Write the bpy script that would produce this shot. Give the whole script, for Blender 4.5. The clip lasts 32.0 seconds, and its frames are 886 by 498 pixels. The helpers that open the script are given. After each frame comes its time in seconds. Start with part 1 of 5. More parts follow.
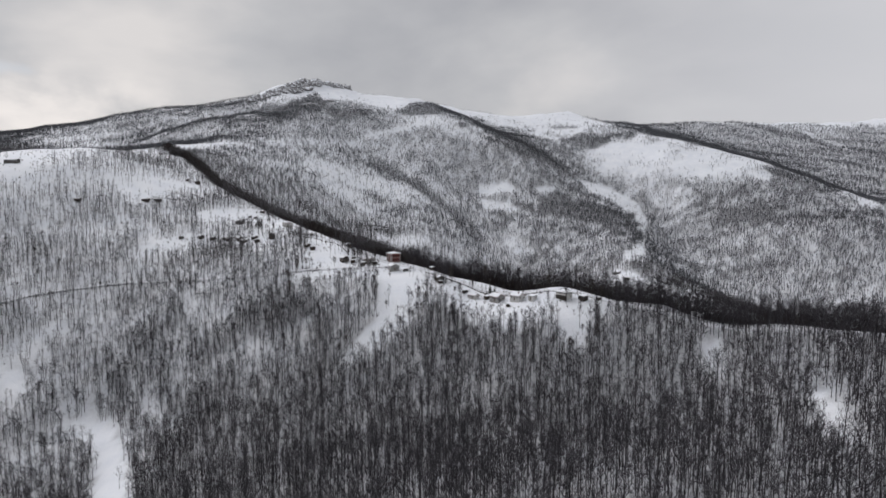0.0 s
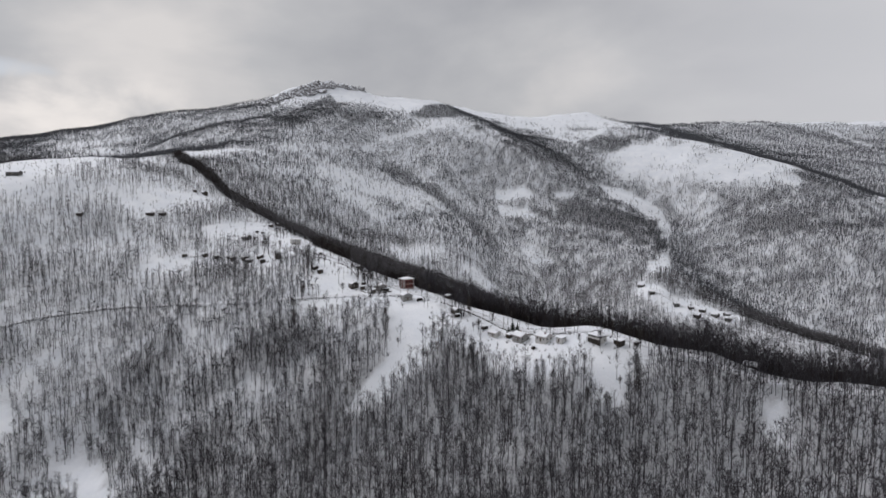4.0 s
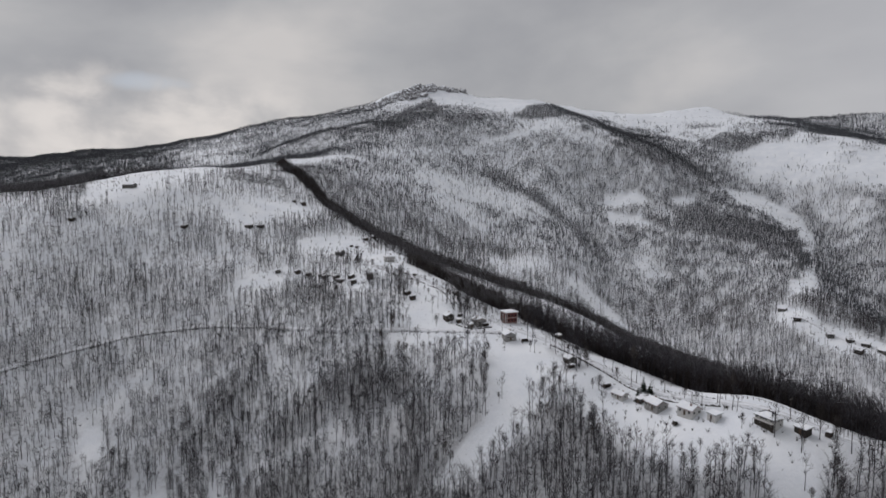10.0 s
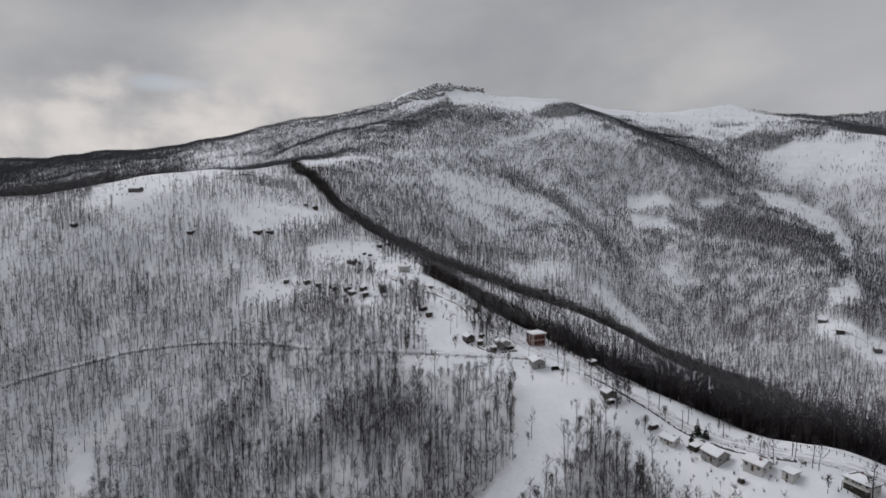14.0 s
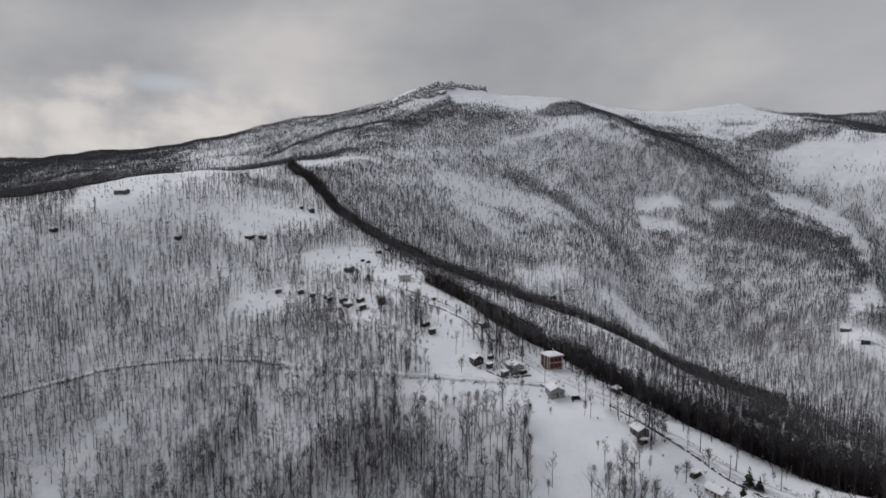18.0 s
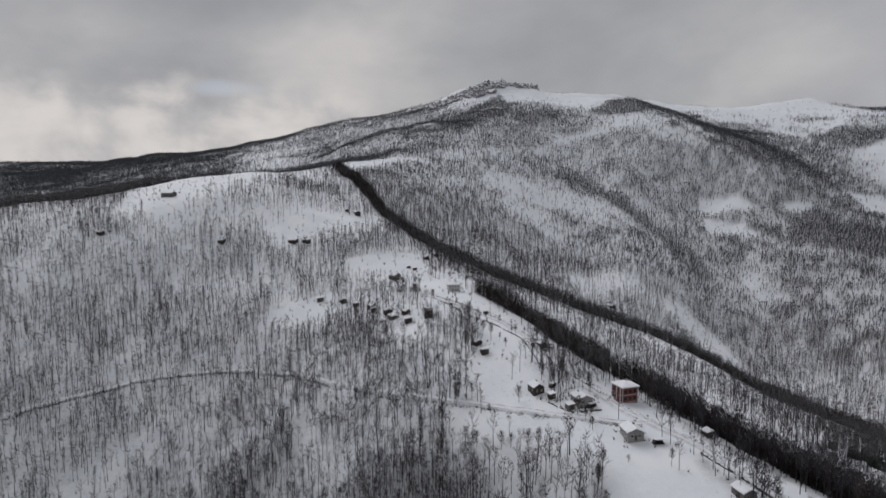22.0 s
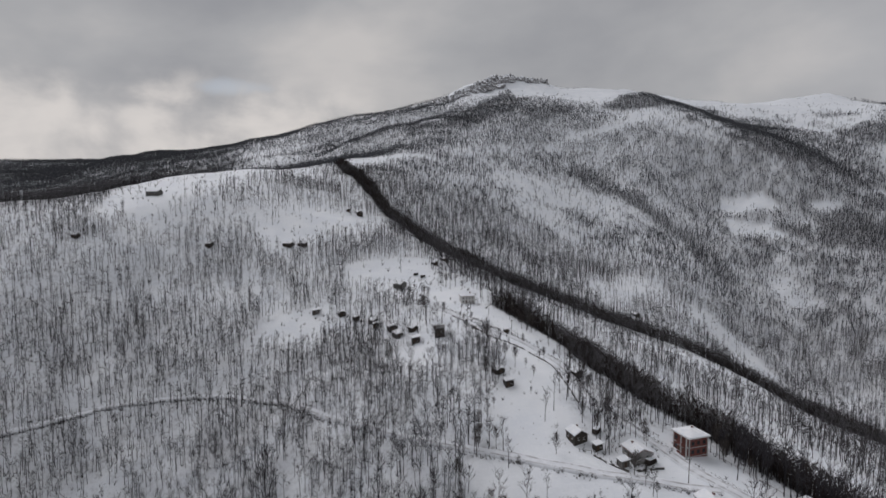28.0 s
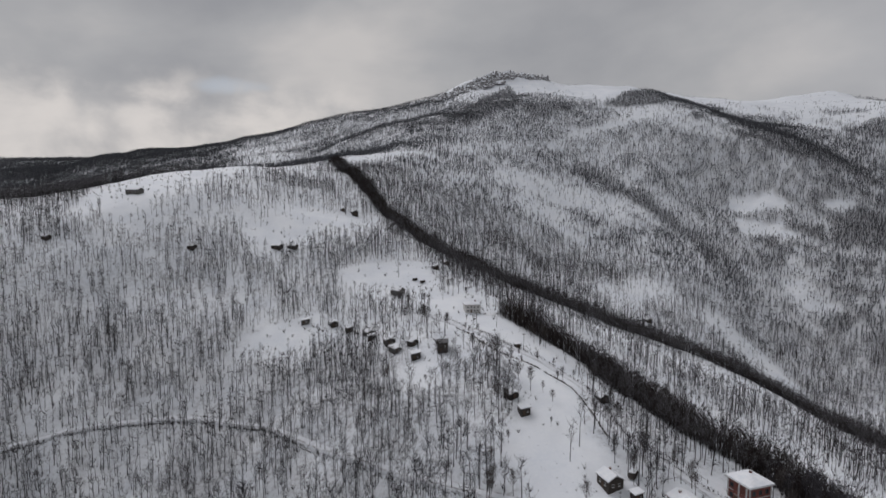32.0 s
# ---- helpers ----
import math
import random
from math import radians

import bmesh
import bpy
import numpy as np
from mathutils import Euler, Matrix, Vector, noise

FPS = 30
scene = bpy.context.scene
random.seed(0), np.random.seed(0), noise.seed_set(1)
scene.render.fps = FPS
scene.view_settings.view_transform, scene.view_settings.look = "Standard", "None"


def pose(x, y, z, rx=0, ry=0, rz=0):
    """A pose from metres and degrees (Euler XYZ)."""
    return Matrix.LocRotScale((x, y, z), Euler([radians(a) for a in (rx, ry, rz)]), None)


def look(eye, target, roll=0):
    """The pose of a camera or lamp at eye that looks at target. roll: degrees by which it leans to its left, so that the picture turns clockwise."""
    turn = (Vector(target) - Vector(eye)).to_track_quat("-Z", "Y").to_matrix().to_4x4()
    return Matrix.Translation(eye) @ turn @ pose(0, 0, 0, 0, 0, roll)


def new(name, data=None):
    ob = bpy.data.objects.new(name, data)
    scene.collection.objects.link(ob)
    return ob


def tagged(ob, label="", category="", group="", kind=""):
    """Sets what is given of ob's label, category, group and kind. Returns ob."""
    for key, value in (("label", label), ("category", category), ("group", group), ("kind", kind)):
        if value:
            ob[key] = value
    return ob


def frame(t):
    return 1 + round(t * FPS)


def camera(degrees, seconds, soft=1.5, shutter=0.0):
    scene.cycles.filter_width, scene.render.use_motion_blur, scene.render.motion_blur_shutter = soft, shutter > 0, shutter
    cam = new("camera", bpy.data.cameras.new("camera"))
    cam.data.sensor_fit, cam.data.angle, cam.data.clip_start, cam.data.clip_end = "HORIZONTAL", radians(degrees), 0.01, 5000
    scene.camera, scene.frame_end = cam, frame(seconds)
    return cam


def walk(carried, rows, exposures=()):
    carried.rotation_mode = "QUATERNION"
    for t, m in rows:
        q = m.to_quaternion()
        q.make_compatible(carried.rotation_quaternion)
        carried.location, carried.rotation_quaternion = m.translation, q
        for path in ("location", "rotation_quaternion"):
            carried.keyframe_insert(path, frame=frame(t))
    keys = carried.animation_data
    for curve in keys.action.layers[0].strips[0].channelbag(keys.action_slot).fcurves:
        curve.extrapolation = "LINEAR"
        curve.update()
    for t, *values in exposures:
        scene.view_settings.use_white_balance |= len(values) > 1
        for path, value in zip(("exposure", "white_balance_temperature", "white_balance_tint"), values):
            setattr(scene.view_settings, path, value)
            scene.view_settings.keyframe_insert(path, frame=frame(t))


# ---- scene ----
cam = camera(78.26, 32.0, soft=1.6)
PATH = (
    (0, -9.40, -116.56, 164.85, 85.273, -13.370),
    (0.5, -8.68, -112.37, 167.09, 85.257, -12.909),
    (1, -8.09, -107.79, 169.12, 85.248, -12.569),
    (1.5, -7.52, -102.96, 171.01, 85.243, -12.385),
    (2, -6.69, -98.45, 173.05, 85.231, -12.176),
    (2.5, -5.61, -94.45, 175.35, 85.208, -12.037),
    (3, -4.59, -90.55, 177.75, 85.177, -11.891),
    (3.5, -3.77, -86.49, 180.13, 85.144, -11.852),
    (5.5, -1.42, -68.88, 185.08, 85.152, -11.741),
    (6, -1.08, -64.78, 186.84, 85.119, -11.750),
    (6.5, -0.70, -60.59, 188.43, 85.089, -11.736),
    (7, -0.27, -56.13, 189.79, 85.072, -11.571),
    (7.5, 0.25, -51.44, 190.92, 85.077, -10.121),
    (8, 0.81, -46.59, 191.84, 85.096, -7.713),
    (8.5, 1.30, -41.65, 192.63, 85.117, -5.285),
    (9, 1.66, -36.76, 193.41, 85.134, -3.695),
    (9.5, 1.85, -31.99, 194.28, 85.142, -2.352),
    (10, 1.85, -27.37, 195.26, 85.140, -1.397),
    (10.5, 1.69, -22.96, 196.30, 85.136, -0.843),
    (11, 1.45, -18.58, 197.30, 85.136, -0.527),
    (11.5, 1.17, -13.97, 198.20, 85.137, -0.299),
    (12, 0.81, -9.19, 198.95, 85.127, -0.134),
    (12.5, 0.44, -4.60, 199.54, 85.107, -0.046),
    (13, 0.22, -0.50, 200.00, 85.090, 0.016),
    (13.5, 0.18, 3.09, 200.46, 85.080, 0.146),
    (14, 0.12, 6.56, 201.00, 85.078, 0.244),
    (14.5, -0.05, 10.15, 201.56, 85.085, 0.277),
    (16.5, -1.10, 27.76, 203.00, 85.108, 0.395),
    (17, -1.38, 31.99, 203.32, 85.094, 0.380),
    (17.5, -1.63, 36.14, 203.82, 85.071, 0.385),
    (18, -1.93, 40.23, 204.41, 85.040, 0.370),
    (18.5, -2.34, 44.40, 204.97, 85.016, 0.558),
    (19, -2.83, 48.74, 205.38, 85.013, 1.366),
    (19.5, -3.28, 53.27, 205.55, 85.037, 2.365),
    (20, -3.69, 57.85, 205.60, 85.076, 3.374),
    (20.5, -4.10, 62.31, 205.66, 85.112, 4.141),
    (21, -4.54, 66.55, 205.78, 85.136, 4.788),
    (21.5, -5.08, 70.56, 206.00, 85.144, 5.161),
    (22, -5.71, 74.48, 206.32, 85.136, 5.403),
    (22.5, -6.38, 78.42, 206.65, 85.124, 5.553),
    (23, -7.04, 82.36, 206.92, 85.113, 5.708),
    (23.5, -7.74, 86.38, 207.09, 85.105, 5.769),
    (24, -8.51, 90.58, 207.18, 85.097, 5.835),
    (24.5, -9.32, 94.90, 207.25, 85.090, 5.906),
    (25, -10.18, 99.17, 207.25, 85.091, 5.898),
    (25.5, -11.08, 103.37, 207.10, 85.102, 5.918),
    (27.5, -14.18, 120.18, 207.06, 84.993, 5.925),
    (28, -15.07, 124.21, 207.06, 84.981, 5.936),
    (28.5, -15.90, 128.36, 207.00, 84.974, 5.884),
    (29, -16.68, 132.63, 206.87, 84.973, 5.888),
    (29.5, -17.45, 136.94, 206.75, 84.968, 5.863),
    (30, -18.22, 141.18, 206.71, 84.953, 5.859),
    (30.5, -19.02, 145.30, 206.78, 84.935, 5.821),
    (31, -19.84, 149.41, 206.88, 84.918, 5.765),
    (31.5, -20.60, 153.57, 206.89, 84.903, 5.708),
    (32, -21.25, 157.76, 206.84, 84.889, 5.710),
)
walk(cam, [(t, pose(x, y, z, tilt, 0, turn)) for t, x, y, z, tilt, turn in PATH],
     ((0, 0.22, 6330, 10), (6, 0.10, 6330, 10), (9, -0.05, 6330, 10), (13, -0.13, 6330, 10), (32, -0.20, 6330, 10)))

# ---- sky and light ----
world = bpy.data.worlds.new("winter_sky")
scene.world = world
world.use_nodes = True
wt = world.node_tree
wt.nodes.clear()


def link(tree, a, b):
    tree.links.new(a, b)


def wnode(kind, **values):
    n = wt.nodes.new(kind)
    for key, v in values.items():
        n.inputs[key].default_value = v
    return n


sky = wt.nodes.new("ShaderNodeTexSky")
sky.sky_type, sky.sun_disc = "NISHITA", False
sky.sun_elevation, sky.sun_rotation = radians(45), radians(319)
wcoord = wt.nodes.new("ShaderNodeTexCoord")
wmap = wt.nodes.new("ShaderNodeMapping")
wmap.inputs["Scale"].default_value = (1.0, 1.0, 2.2)
link(wt, wcoord.outputs["Generated"], wmap.inputs["Vector"])
cloud = wnode("ShaderNodeTexNoise", Scale=1.9, Detail=6.0, Roughness=0.48, Distortion=0.15)
link(wt, wmap.outputs["Vector"], cloud.inputs["Vector"])
shade = wt.nodes.new("ShaderNodeValToRGB")
for spot, colour in ((0.30, (0.29, 0.30, 0.32, 1)), (0.46, (0.36, 0.36, 0.375, 1)), (0.58, (0.45, 0.445, 0.45, 1)), (0.72, (0.62, 0.59, 0.57, 1))):
    e = shade.color_ramp.elements.new(spot)
    e.color = colour
shade.color_ramp.elements.remove(shade.color_ramp.elements[0])
shade.color_ramp.elements.remove(shade.color_ramp.elements[-1])
link(wt, cloud.outputs["Fac"], shade.inputs["Fac"])
# a break in the cloud, low in the west, where sunlit clouds stand in heaps


def wmath(kind, a, b):
    n = wt.nodes.new("ShaderNodeMath")
    n.operation = kind
    for socket, v in zip(n.inputs, (a, b)):
        if isinstance(v, (int, float)):
            socket.default_value = v
        else:
            link(wt, v, socket)
    return n.outputs[0]


def wspan(value, a, b, lo=0.0, hi=1.0):
    n = wt.nodes.new("ShaderNodeMapRange")
    n.interpolation_type = "SMOOTHSTEP"
    for key, v in (("From Min", a), ("From Max", b), ("To Min", lo), ("To Max", hi)):
        n.inputs[key].default_value = v
    link(wt, value, n.inputs["Value"])
    return n.outputs[0]


def wtoward(direction):
    n = wt.nodes.new("ShaderNodeVectorMath")
    n.operation = "DOT_PRODUCT"
    n.inputs[1].default_value = Vector(direction).normalized()
    link(wt, wcoord.outputs["Generated"], n.inputs[0])
    return n.outputs["Value"]


wxyz = wt.nodes.new("ShaderNodeSeparateXYZ")
link(wt, wcoord.outputs["Generated"], wxyz.inputs[0])
puffs = wnode("ShaderNodeTexNoise", Scale=8.0, Detail=9.0, Roughness=0.50, Distortion=0.2)
wmap_heaps = wt.nodes.new("ShaderNodeMapping")
wmap_heaps.inputs["Scale"].default_value = (1.0, 1.0, 1.35)
link(wt, wcoord.outputs["Generated"], wmap_heaps.inputs["Vector"])
link(wt, wmap_heaps.outputs["Vector"], puffs.inputs["Vector"])
ragged = wmath("ADD", wxyz.outputs["Z"], wmath("MULTIPLY", wmath("SUBTRACT", puffs.outputs["Fac"], 0.5), -0.14))
break_in = wmath("MULTIPLY", wspan(wtoward((-0.64, 0.77, 0.0)), 0.83, 0.93), wspan(ragged, 0.135, 0.205, 1.0, 0.0))
heaps = wmath("MULTIPLY", break_in, wspan(puffs.outputs["Fac"], 0.34, 0.62, 0.38, 1.0))
# one long gap of clear sky over the heaps
across, rise_off = wtoward((0.886, 0.45, 0.0)), wmath("SUBTRACT", wxyz.outputs["Z"], 0.190)
gap_far = wmath("ADD", wmath("POWER", wmath("MULTIPLY", across, 14.0), 2.0), wmath("POWER", wmath("MULTIPLY", rise_off, 78.0), 2.0))
clear_gap = wspan(wmath("ADD", gap_far, wmath("MULTIPLY", wmath("SUBTRACT", puffs.outputs["Fac"], 0.5), 9.0)), -0.8, 1.8, 0.26, 0.0)
weast = wt.nodes.new("ShaderNodeMapRange")
weast.interpolation_type = "SMOOTHSTEP"
for key, v in (("From Min", 0.30), ("From Max", 0.85), ("To Min", 0.0), ("To Max", 0.75)):
    weast.inputs[key].default_value = v
link(wt, wxyz.outputs["X"], weast.inputs["Value"])
pale = wt.nodes.new("ShaderNodeMixRGB")
pale.inputs["Color2"].default_value = (0.60, 0.59, 0.60, 1)
link(wt, weast.outputs[0], pale.inputs["Fac"])
link(wt, shade.outputs["Color"], pale.inputs["Color1"])
bright = wt.nodes.new("ShaderNodeMixRGB")
bright.inputs["Color2"].default_value = (0.76, 0.71, 0.67, 1)
link(wt, heaps, bright.inputs["Fac"])
link(wt, pale.outputs["Color"], bright.inputs["Color1"])
skydim = wt.nodes.new("ShaderNodeMixRGB")
skydim.blend_type = "MULTIPLY"
skydim.inputs["Fac"].default_value, skydim.inputs["Color2"].default_value = 1.0, (0.115, 0.112, 0.110, 1)
link(wt, sky.outputs["Color"], skydim.inputs["Color1"])
both = wt.nodes.new("ShaderNodeMixRGB")
link(wt, clear_gap, both.inputs["Fac"])
link(wt, bright.outputs["Color"], both.inputs["Color1"])
link(wt, skydim.outputs["Color"], both.inputs["Color2"])
back = wnode("ShaderNodeBackground", Strength=1.0)
link(wt, both.outputs["Color"], back.inputs["Color"])
wout = wt.nodes.new("ShaderNodeOutputWorld")
link(wt, back.outputs[0], wout.inputs["Surface"])

sun = new("sun", bpy.data.lights.new("sun", "SUN"))
sun.data.energy, sun.data.angle, sun.data.color = 1.55, radians(40), (1.02, 0.97, 0.965)
sun.matrix_world = look((-470, 740, 760), (0, 200, 60))


# ---- materials ----
class Mat:
    """A node material and short ways to build it."""

    def __init__(self, name, rough=0.8, metal=0.0, spec=0.3):
        self.m = bpy.data.materials.new(name)
        self.m.use_nodes = True
        self.t = self.m.node_tree
        self.b = self.t.nodes["Principled BSDF"]
        self.b.inputs["Roughness"].default_value = rough
        self.b.inputs["Metallic"].default_value = metal
        self.b.inputs["Specular IOR Level"].default_value = spec
        self.coord = self.t.nodes.new("ShaderNodeTexCoord")

    def node(self, kind, **values):
        n = self.t.nodes.new(kind)
        for key, v in values.items():
            n.inputs[key].default_value = v
        return n

    def link(self, a, b):
        self.t.links.new(a, b)

    def noise(self, scale, detail=4.0, rough=0.55, stretch=None, where="Object"):
        n = self.node("ShaderNodeTexNoise", Scale=scale, Detail=detail, Roughness=rough)
        if stretch:
            m = self.node("ShaderNodeMapping", Scale=stretch)
            self.link(self.coord.outputs[where], m.inputs["Vector"])
            self.link(m.outputs["Vector"], n.inputs["Vector"])
        else:
            self.link(self.coord.outputs[where], n.inputs["Vector"])
        return n.outputs["Fac"]

    def ramp(self, fac, stops):
        r = self.t.nodes.new("ShaderNodeValToRGB")
        els = r.color_ramp.elements
        els[0].position, els[0].color = stops[0][0], (*stops[0][1], 1)
        els[1].position, els[1].color = stops[-1][0], (*stops[-1][1], 1)
        for spot, colour in stops[1:-1]:
            els.new(spot).color = (*colour, 1)
        self.link(fac, r.inputs["Fac"])
        return r.outputs["Color"]

    def mix(self, fac, a, b, kind="MIX"):
        n = self.t.nodes.new("ShaderNodeMixRGB")
        n.blend_type = kind
        for key, v in (("Fac", fac), ("Color1", a), ("Color2", b)):
            if isinstance(v, (int, float)):
                n.inputs[key].default_value = v
            elif isinstance(v, tuple):
                n.inputs[key].default_value = (*v, 1)
            else:
                self.link(v, n.inputs[key])
        return n.outputs["Color"]

    def span(self, fac, a, b, lo=0.0, hi=1.0):
        n = self.node("ShaderNodeMapRange", **{"From Min": a, "From Max": b, "To Min": lo, "To Max": hi})
        self.link(fac, n.inputs["Value"])
        return n.outputs[0]

    def bump(self, fac, distance, strength=0.5):
        n = self.node("ShaderNodeBump", Strength=strength, Distance=distance)
        self.link(fac, n.inputs["Height"])
        self.link(n.outputs["Normal"], self.b.inputs["Normal"])

    def colour(self, c):
        if isinstance(c, tuple):
            self.b.inputs["Base Color"].default_value = (*c, 1)
        else:
            self.link(c, self.b.inputs["Base Color"])
        return self

    def random(self, island=False):
        n = self.t.nodes.new("ShaderNodeNewGeometry" if island else "ShaderNodeObjectInfo")
        return n.outputs["Random Per Island" if island else "Random"]


def snow_ground():
    m = Mat("snow_ground", 0.75, spec=0.2)
    grain = m.noise(0.9, 6)
    drift = m.noise(0.05, 5)
    snow = m.mix(m.span(drift, 0.35, 0.65), (0.70, 0.735, 0.79), (0.80, 0.825, 0.86))
    snow = m.mix(m.span(grain, 0.3, 0.7, 0, 0.35), snow, (0.86, 0.87, 0.89))
    # litter, stones and low scrub that stand out of the snow under the trees
    wood = m.t.nodes.new("ShaderNodeVertexColor")
    wood.layer_name = "wood"
    litter = m.noise(0.5, 9, 0.75)
    speck = m.noise(0.16, 5, 0.6)
    cover = m.mix(1.0, m.span(litter, 0.47, 0.56), m.span(speck, 0.36, 0.60, 0.22, 0.85), "MULTIPLY")
    parts = m.t.nodes.new("ShaderNodeSeparateColor")
    m.link(wood.outputs["Color"], parts.inputs[0])
    cover = m.mix(1.0, cover, parts.outputs["Red"], "MULTIPLY")
    # green mask: brambles plus the shade of hollow and east slopes, painted as soil
    thorn_shade = m.mix(1.0, m.span(m.noise(0.8, 8, 0.7), 0.36, 0.56, 0.42, 0.95), parts.outputs["Green"], "MULTIPLY")
    cover = m.mix(1.0, cover, thorn_shade, "LIGHTEN")
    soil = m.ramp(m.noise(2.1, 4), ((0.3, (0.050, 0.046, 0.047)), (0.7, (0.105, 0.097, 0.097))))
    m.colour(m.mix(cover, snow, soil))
    m.bump(m.noise(0.35, 8, 0.6), 0.5, 0.6)
    return m.m


def bark(name, dark, light, island=True):
    m = Mat(name, 0.9, spec=0.1)
    base = m.mix(m.random(island), dark, light)
    m.colour(m.mix(m.span(m.noise(6.0, 4, stretch=(1, 1, 0.2)), 0.35, 0.65, 0, 0.5), base, tuple(v * 0.5 for v in dark)))
    return m.m


SNOW = snow_ground()
BARK = bark("bark", (0.022, 0.0195, 0.020), (0.062, 0.056, 0.056))
BELT = bark("bark_brown", (0.032, 0.026, 0.025), (0.070, 0.057, 0.053))
BARK_DARK = bark("bark_dark", (0.026, 0.0245, 0.027), (0.064, 0.060, 0.066))
# distant woods' bark: aerial haze put into the colour, paler and bluer
BARK_HAZE = bark("bark_haze", (0.040, 0.042, 0.047), (0.100, 0.103, 0.113))
TWIG = bark("frosted_twigs", (0.085, 0.081, 0.085), (0.175, 0.169, 0.177))
TWIG_DARK = bark("bare_twigs", (0.044, 0.041, 0.046), (0.100, 0.095, 0.106))
# twigs of the distant woods, paled by the same painted haze
TWIG_HAZE = bark("haze_twigs", (0.080, 0.084, 0.093), (0.165, 0.171, 0.187))
TWIG_BELT = bark("belt_twigs", (0.034, 0.028, 0.027), (0.072, 0.060, 0.057))
TWIGS = {"bark": TWIG, "bark_dark": TWIG_DARK, "bark_haze": TWIG_HAZE, "bark_brown": TWIG_BELT}
BARK_ONE = bark("bark_single", (0.040, 0.034, 0.032), (0.10, 0.088, 0.08), island=False)


def simple(name, colour, rough=0.8, metal=0.0, spread=0.25, size=1.5, bump=0.01):
    """A plain weathered surface: two scales of variation about one colour."""
    m = Mat(name, rough, metal)
    low = tuple(v * (1 - spread) for v in colour)
    high = tuple(min(1, v * (1 + spread)) for v in colour)
    c = m.mix(m.span(m.noise(size, 5), 0.3, 0.7), low, high)
    c = m.mix(m.span(m.noise(size * 9, 4), 0.35, 0.65, 0, 0.4), c, low)
    m.colour(m.mix(m.span(m.random(), 0, 1, 0, 0.3), c, low))
    if bump:
        m.bump(m.noise(size * 6, 5), bump, 0.5)
    return m.m


# ---- the lie of the land: crest and valley lines, in metres ----
VILLAGE_CREST = ((330, 20, 104), (262, 50, 108), (209, 100, 112), (178, 146, 114), (142, 195, 115), (108, 246, 113), (78, 298, 115),
                 (48, 350, 121), (14, 425, 130), (-18, 490, 140), (-50, 560, 148), (-98, 640, 170), (-155, 730, 195), (-215, 835, 236), (-262, 925, 258))
LEFT_CREST = ((-262, 925, 258), (-320, 860, 250), (-380, 789, 242), (-417, 708, 225), (-452, 647, 209), (-480, 587, 197), (-560, 480, 160), (-700, 380, 110))
SECOND_CREST = ((-60, 690, 146), (-12, 690, 124), (58, 662, 101), (112, 648, 84), (164, 636, 66), (212, 624, 45), (258, 612, 19), (320, 560, 5))
BETWEEN_CRESTS = ((-30, 600, 135), (10, 570, 125), (55, 560, 108), (110, 545, 88), (160, 500, 70), (220, 430, 50), (300, 330, 40))
THIRD_CREST = ((40, 850, 128), (101, 800, 104), (150, 785, 90), (203, 780, 78), (241, 753, 42), (276, 699, 8), (330, 640, 0))
GULLY = ((100, 1330, 300), (229, 1183, 212), (302, 1075, 148), (315, 940, 85), (335, 830, 30), (370, 720, 5), (420, 560, 0), (520, 380, -5))
FACE_LEFT = ((-84, 1169, 303), (20, 1130, 258), (98, 1105, 214), (125, 980, 150), (122, 905, 121), (190, 900, 112), (265, 915, 104))
FACE_RIGHT = ((330, 1300, 300), (423, 1184, 206), (440, 1040, 140), (430, 900, 85), (425, 780, 35))
SADDLE = ((-262, 925, 258), (-205, 985, 272), (-140, 1080, 288), (-84, 1169, 303), (-62, 1290, 345), (-45, 1420, 400), (-30, 1600, 468), (-40, 1750, 535))
SUMMIT = ((-1100, 1560, 328), (-940, 1668, 350), (-770, 1740, 392), (-614, 1790, 428), (-440, 1740, 452), (-324, 1716, 468), (-209, 1706, 486), (-120, 1750, 534),
          (-50, 1785, 562), (60, 1830, 566), (110, 1860, 568), (330, 1880, 548), (660, 1930, 518), (950, 2074, 533), (1230, 2282, 590), (1500, 2330, 560))
BUMP = ((200, 1640, 478), (305, 1695, 503), (370, 1640, 490), (408, 1430, 392), (480, 1300, 330), (541, 1216, 277), (640, 1200, 240), (702, 1205, 214))
SKYLINE = ((-1166, 1600, 300), (-1139, 1645, 330), (-1080, 1697, 326), (-1037, 1713, 334), (-897, 1747, 352), (-763, 1768, 371), (-684, 1800, 408), (-603, 1780, 436), (-521, 1800, 453),
           (-473, 1796, 460), (-379, 1819, 474), (-308, 1832, 489), (-232, 1813, 506), (-192, 1778, 506), (-113, 1795, 545), (165, 1840, 548), (252, 1825, 541), (372, 1880, 552),
           (514, 1937, 536), (654, 1948, 508), (759, 1973, 502), (984, 2170, 560), (1187, 2315, 606), (1246, 2259, 563), (1384, 2200, 532), (1556, 2326, 543))
DOME = ((-370, 1360, 330), (-325, 1375, 352), (-255, 1385, 378), (-178, 1392, 390))
BEHIND_DOME = ((-360, 1470, 350), (-285, 1480, 374), (-215, 1490, 394))
BEHIND_BUMP = ((420, 1760, 480), (560, 1560, 400), (640, 1400, 330), (760, 1330, 290))
PATH_SPUR = ((702, 1205, 214), (748, 1110, 172), (752, 1040, 138), (640, 870, 95), (528, 711, 64), (470, 640, 50), (500, 590, 34), (530, 520, 22), (560, 400, 15))
RIGHT_VALLEY = ((800, 1200, 210), (800, 1050, 130), (740, 930, 84), (680, 800, 45), (660, 690, 10), (660, 560, -10), (700, 380, -15))
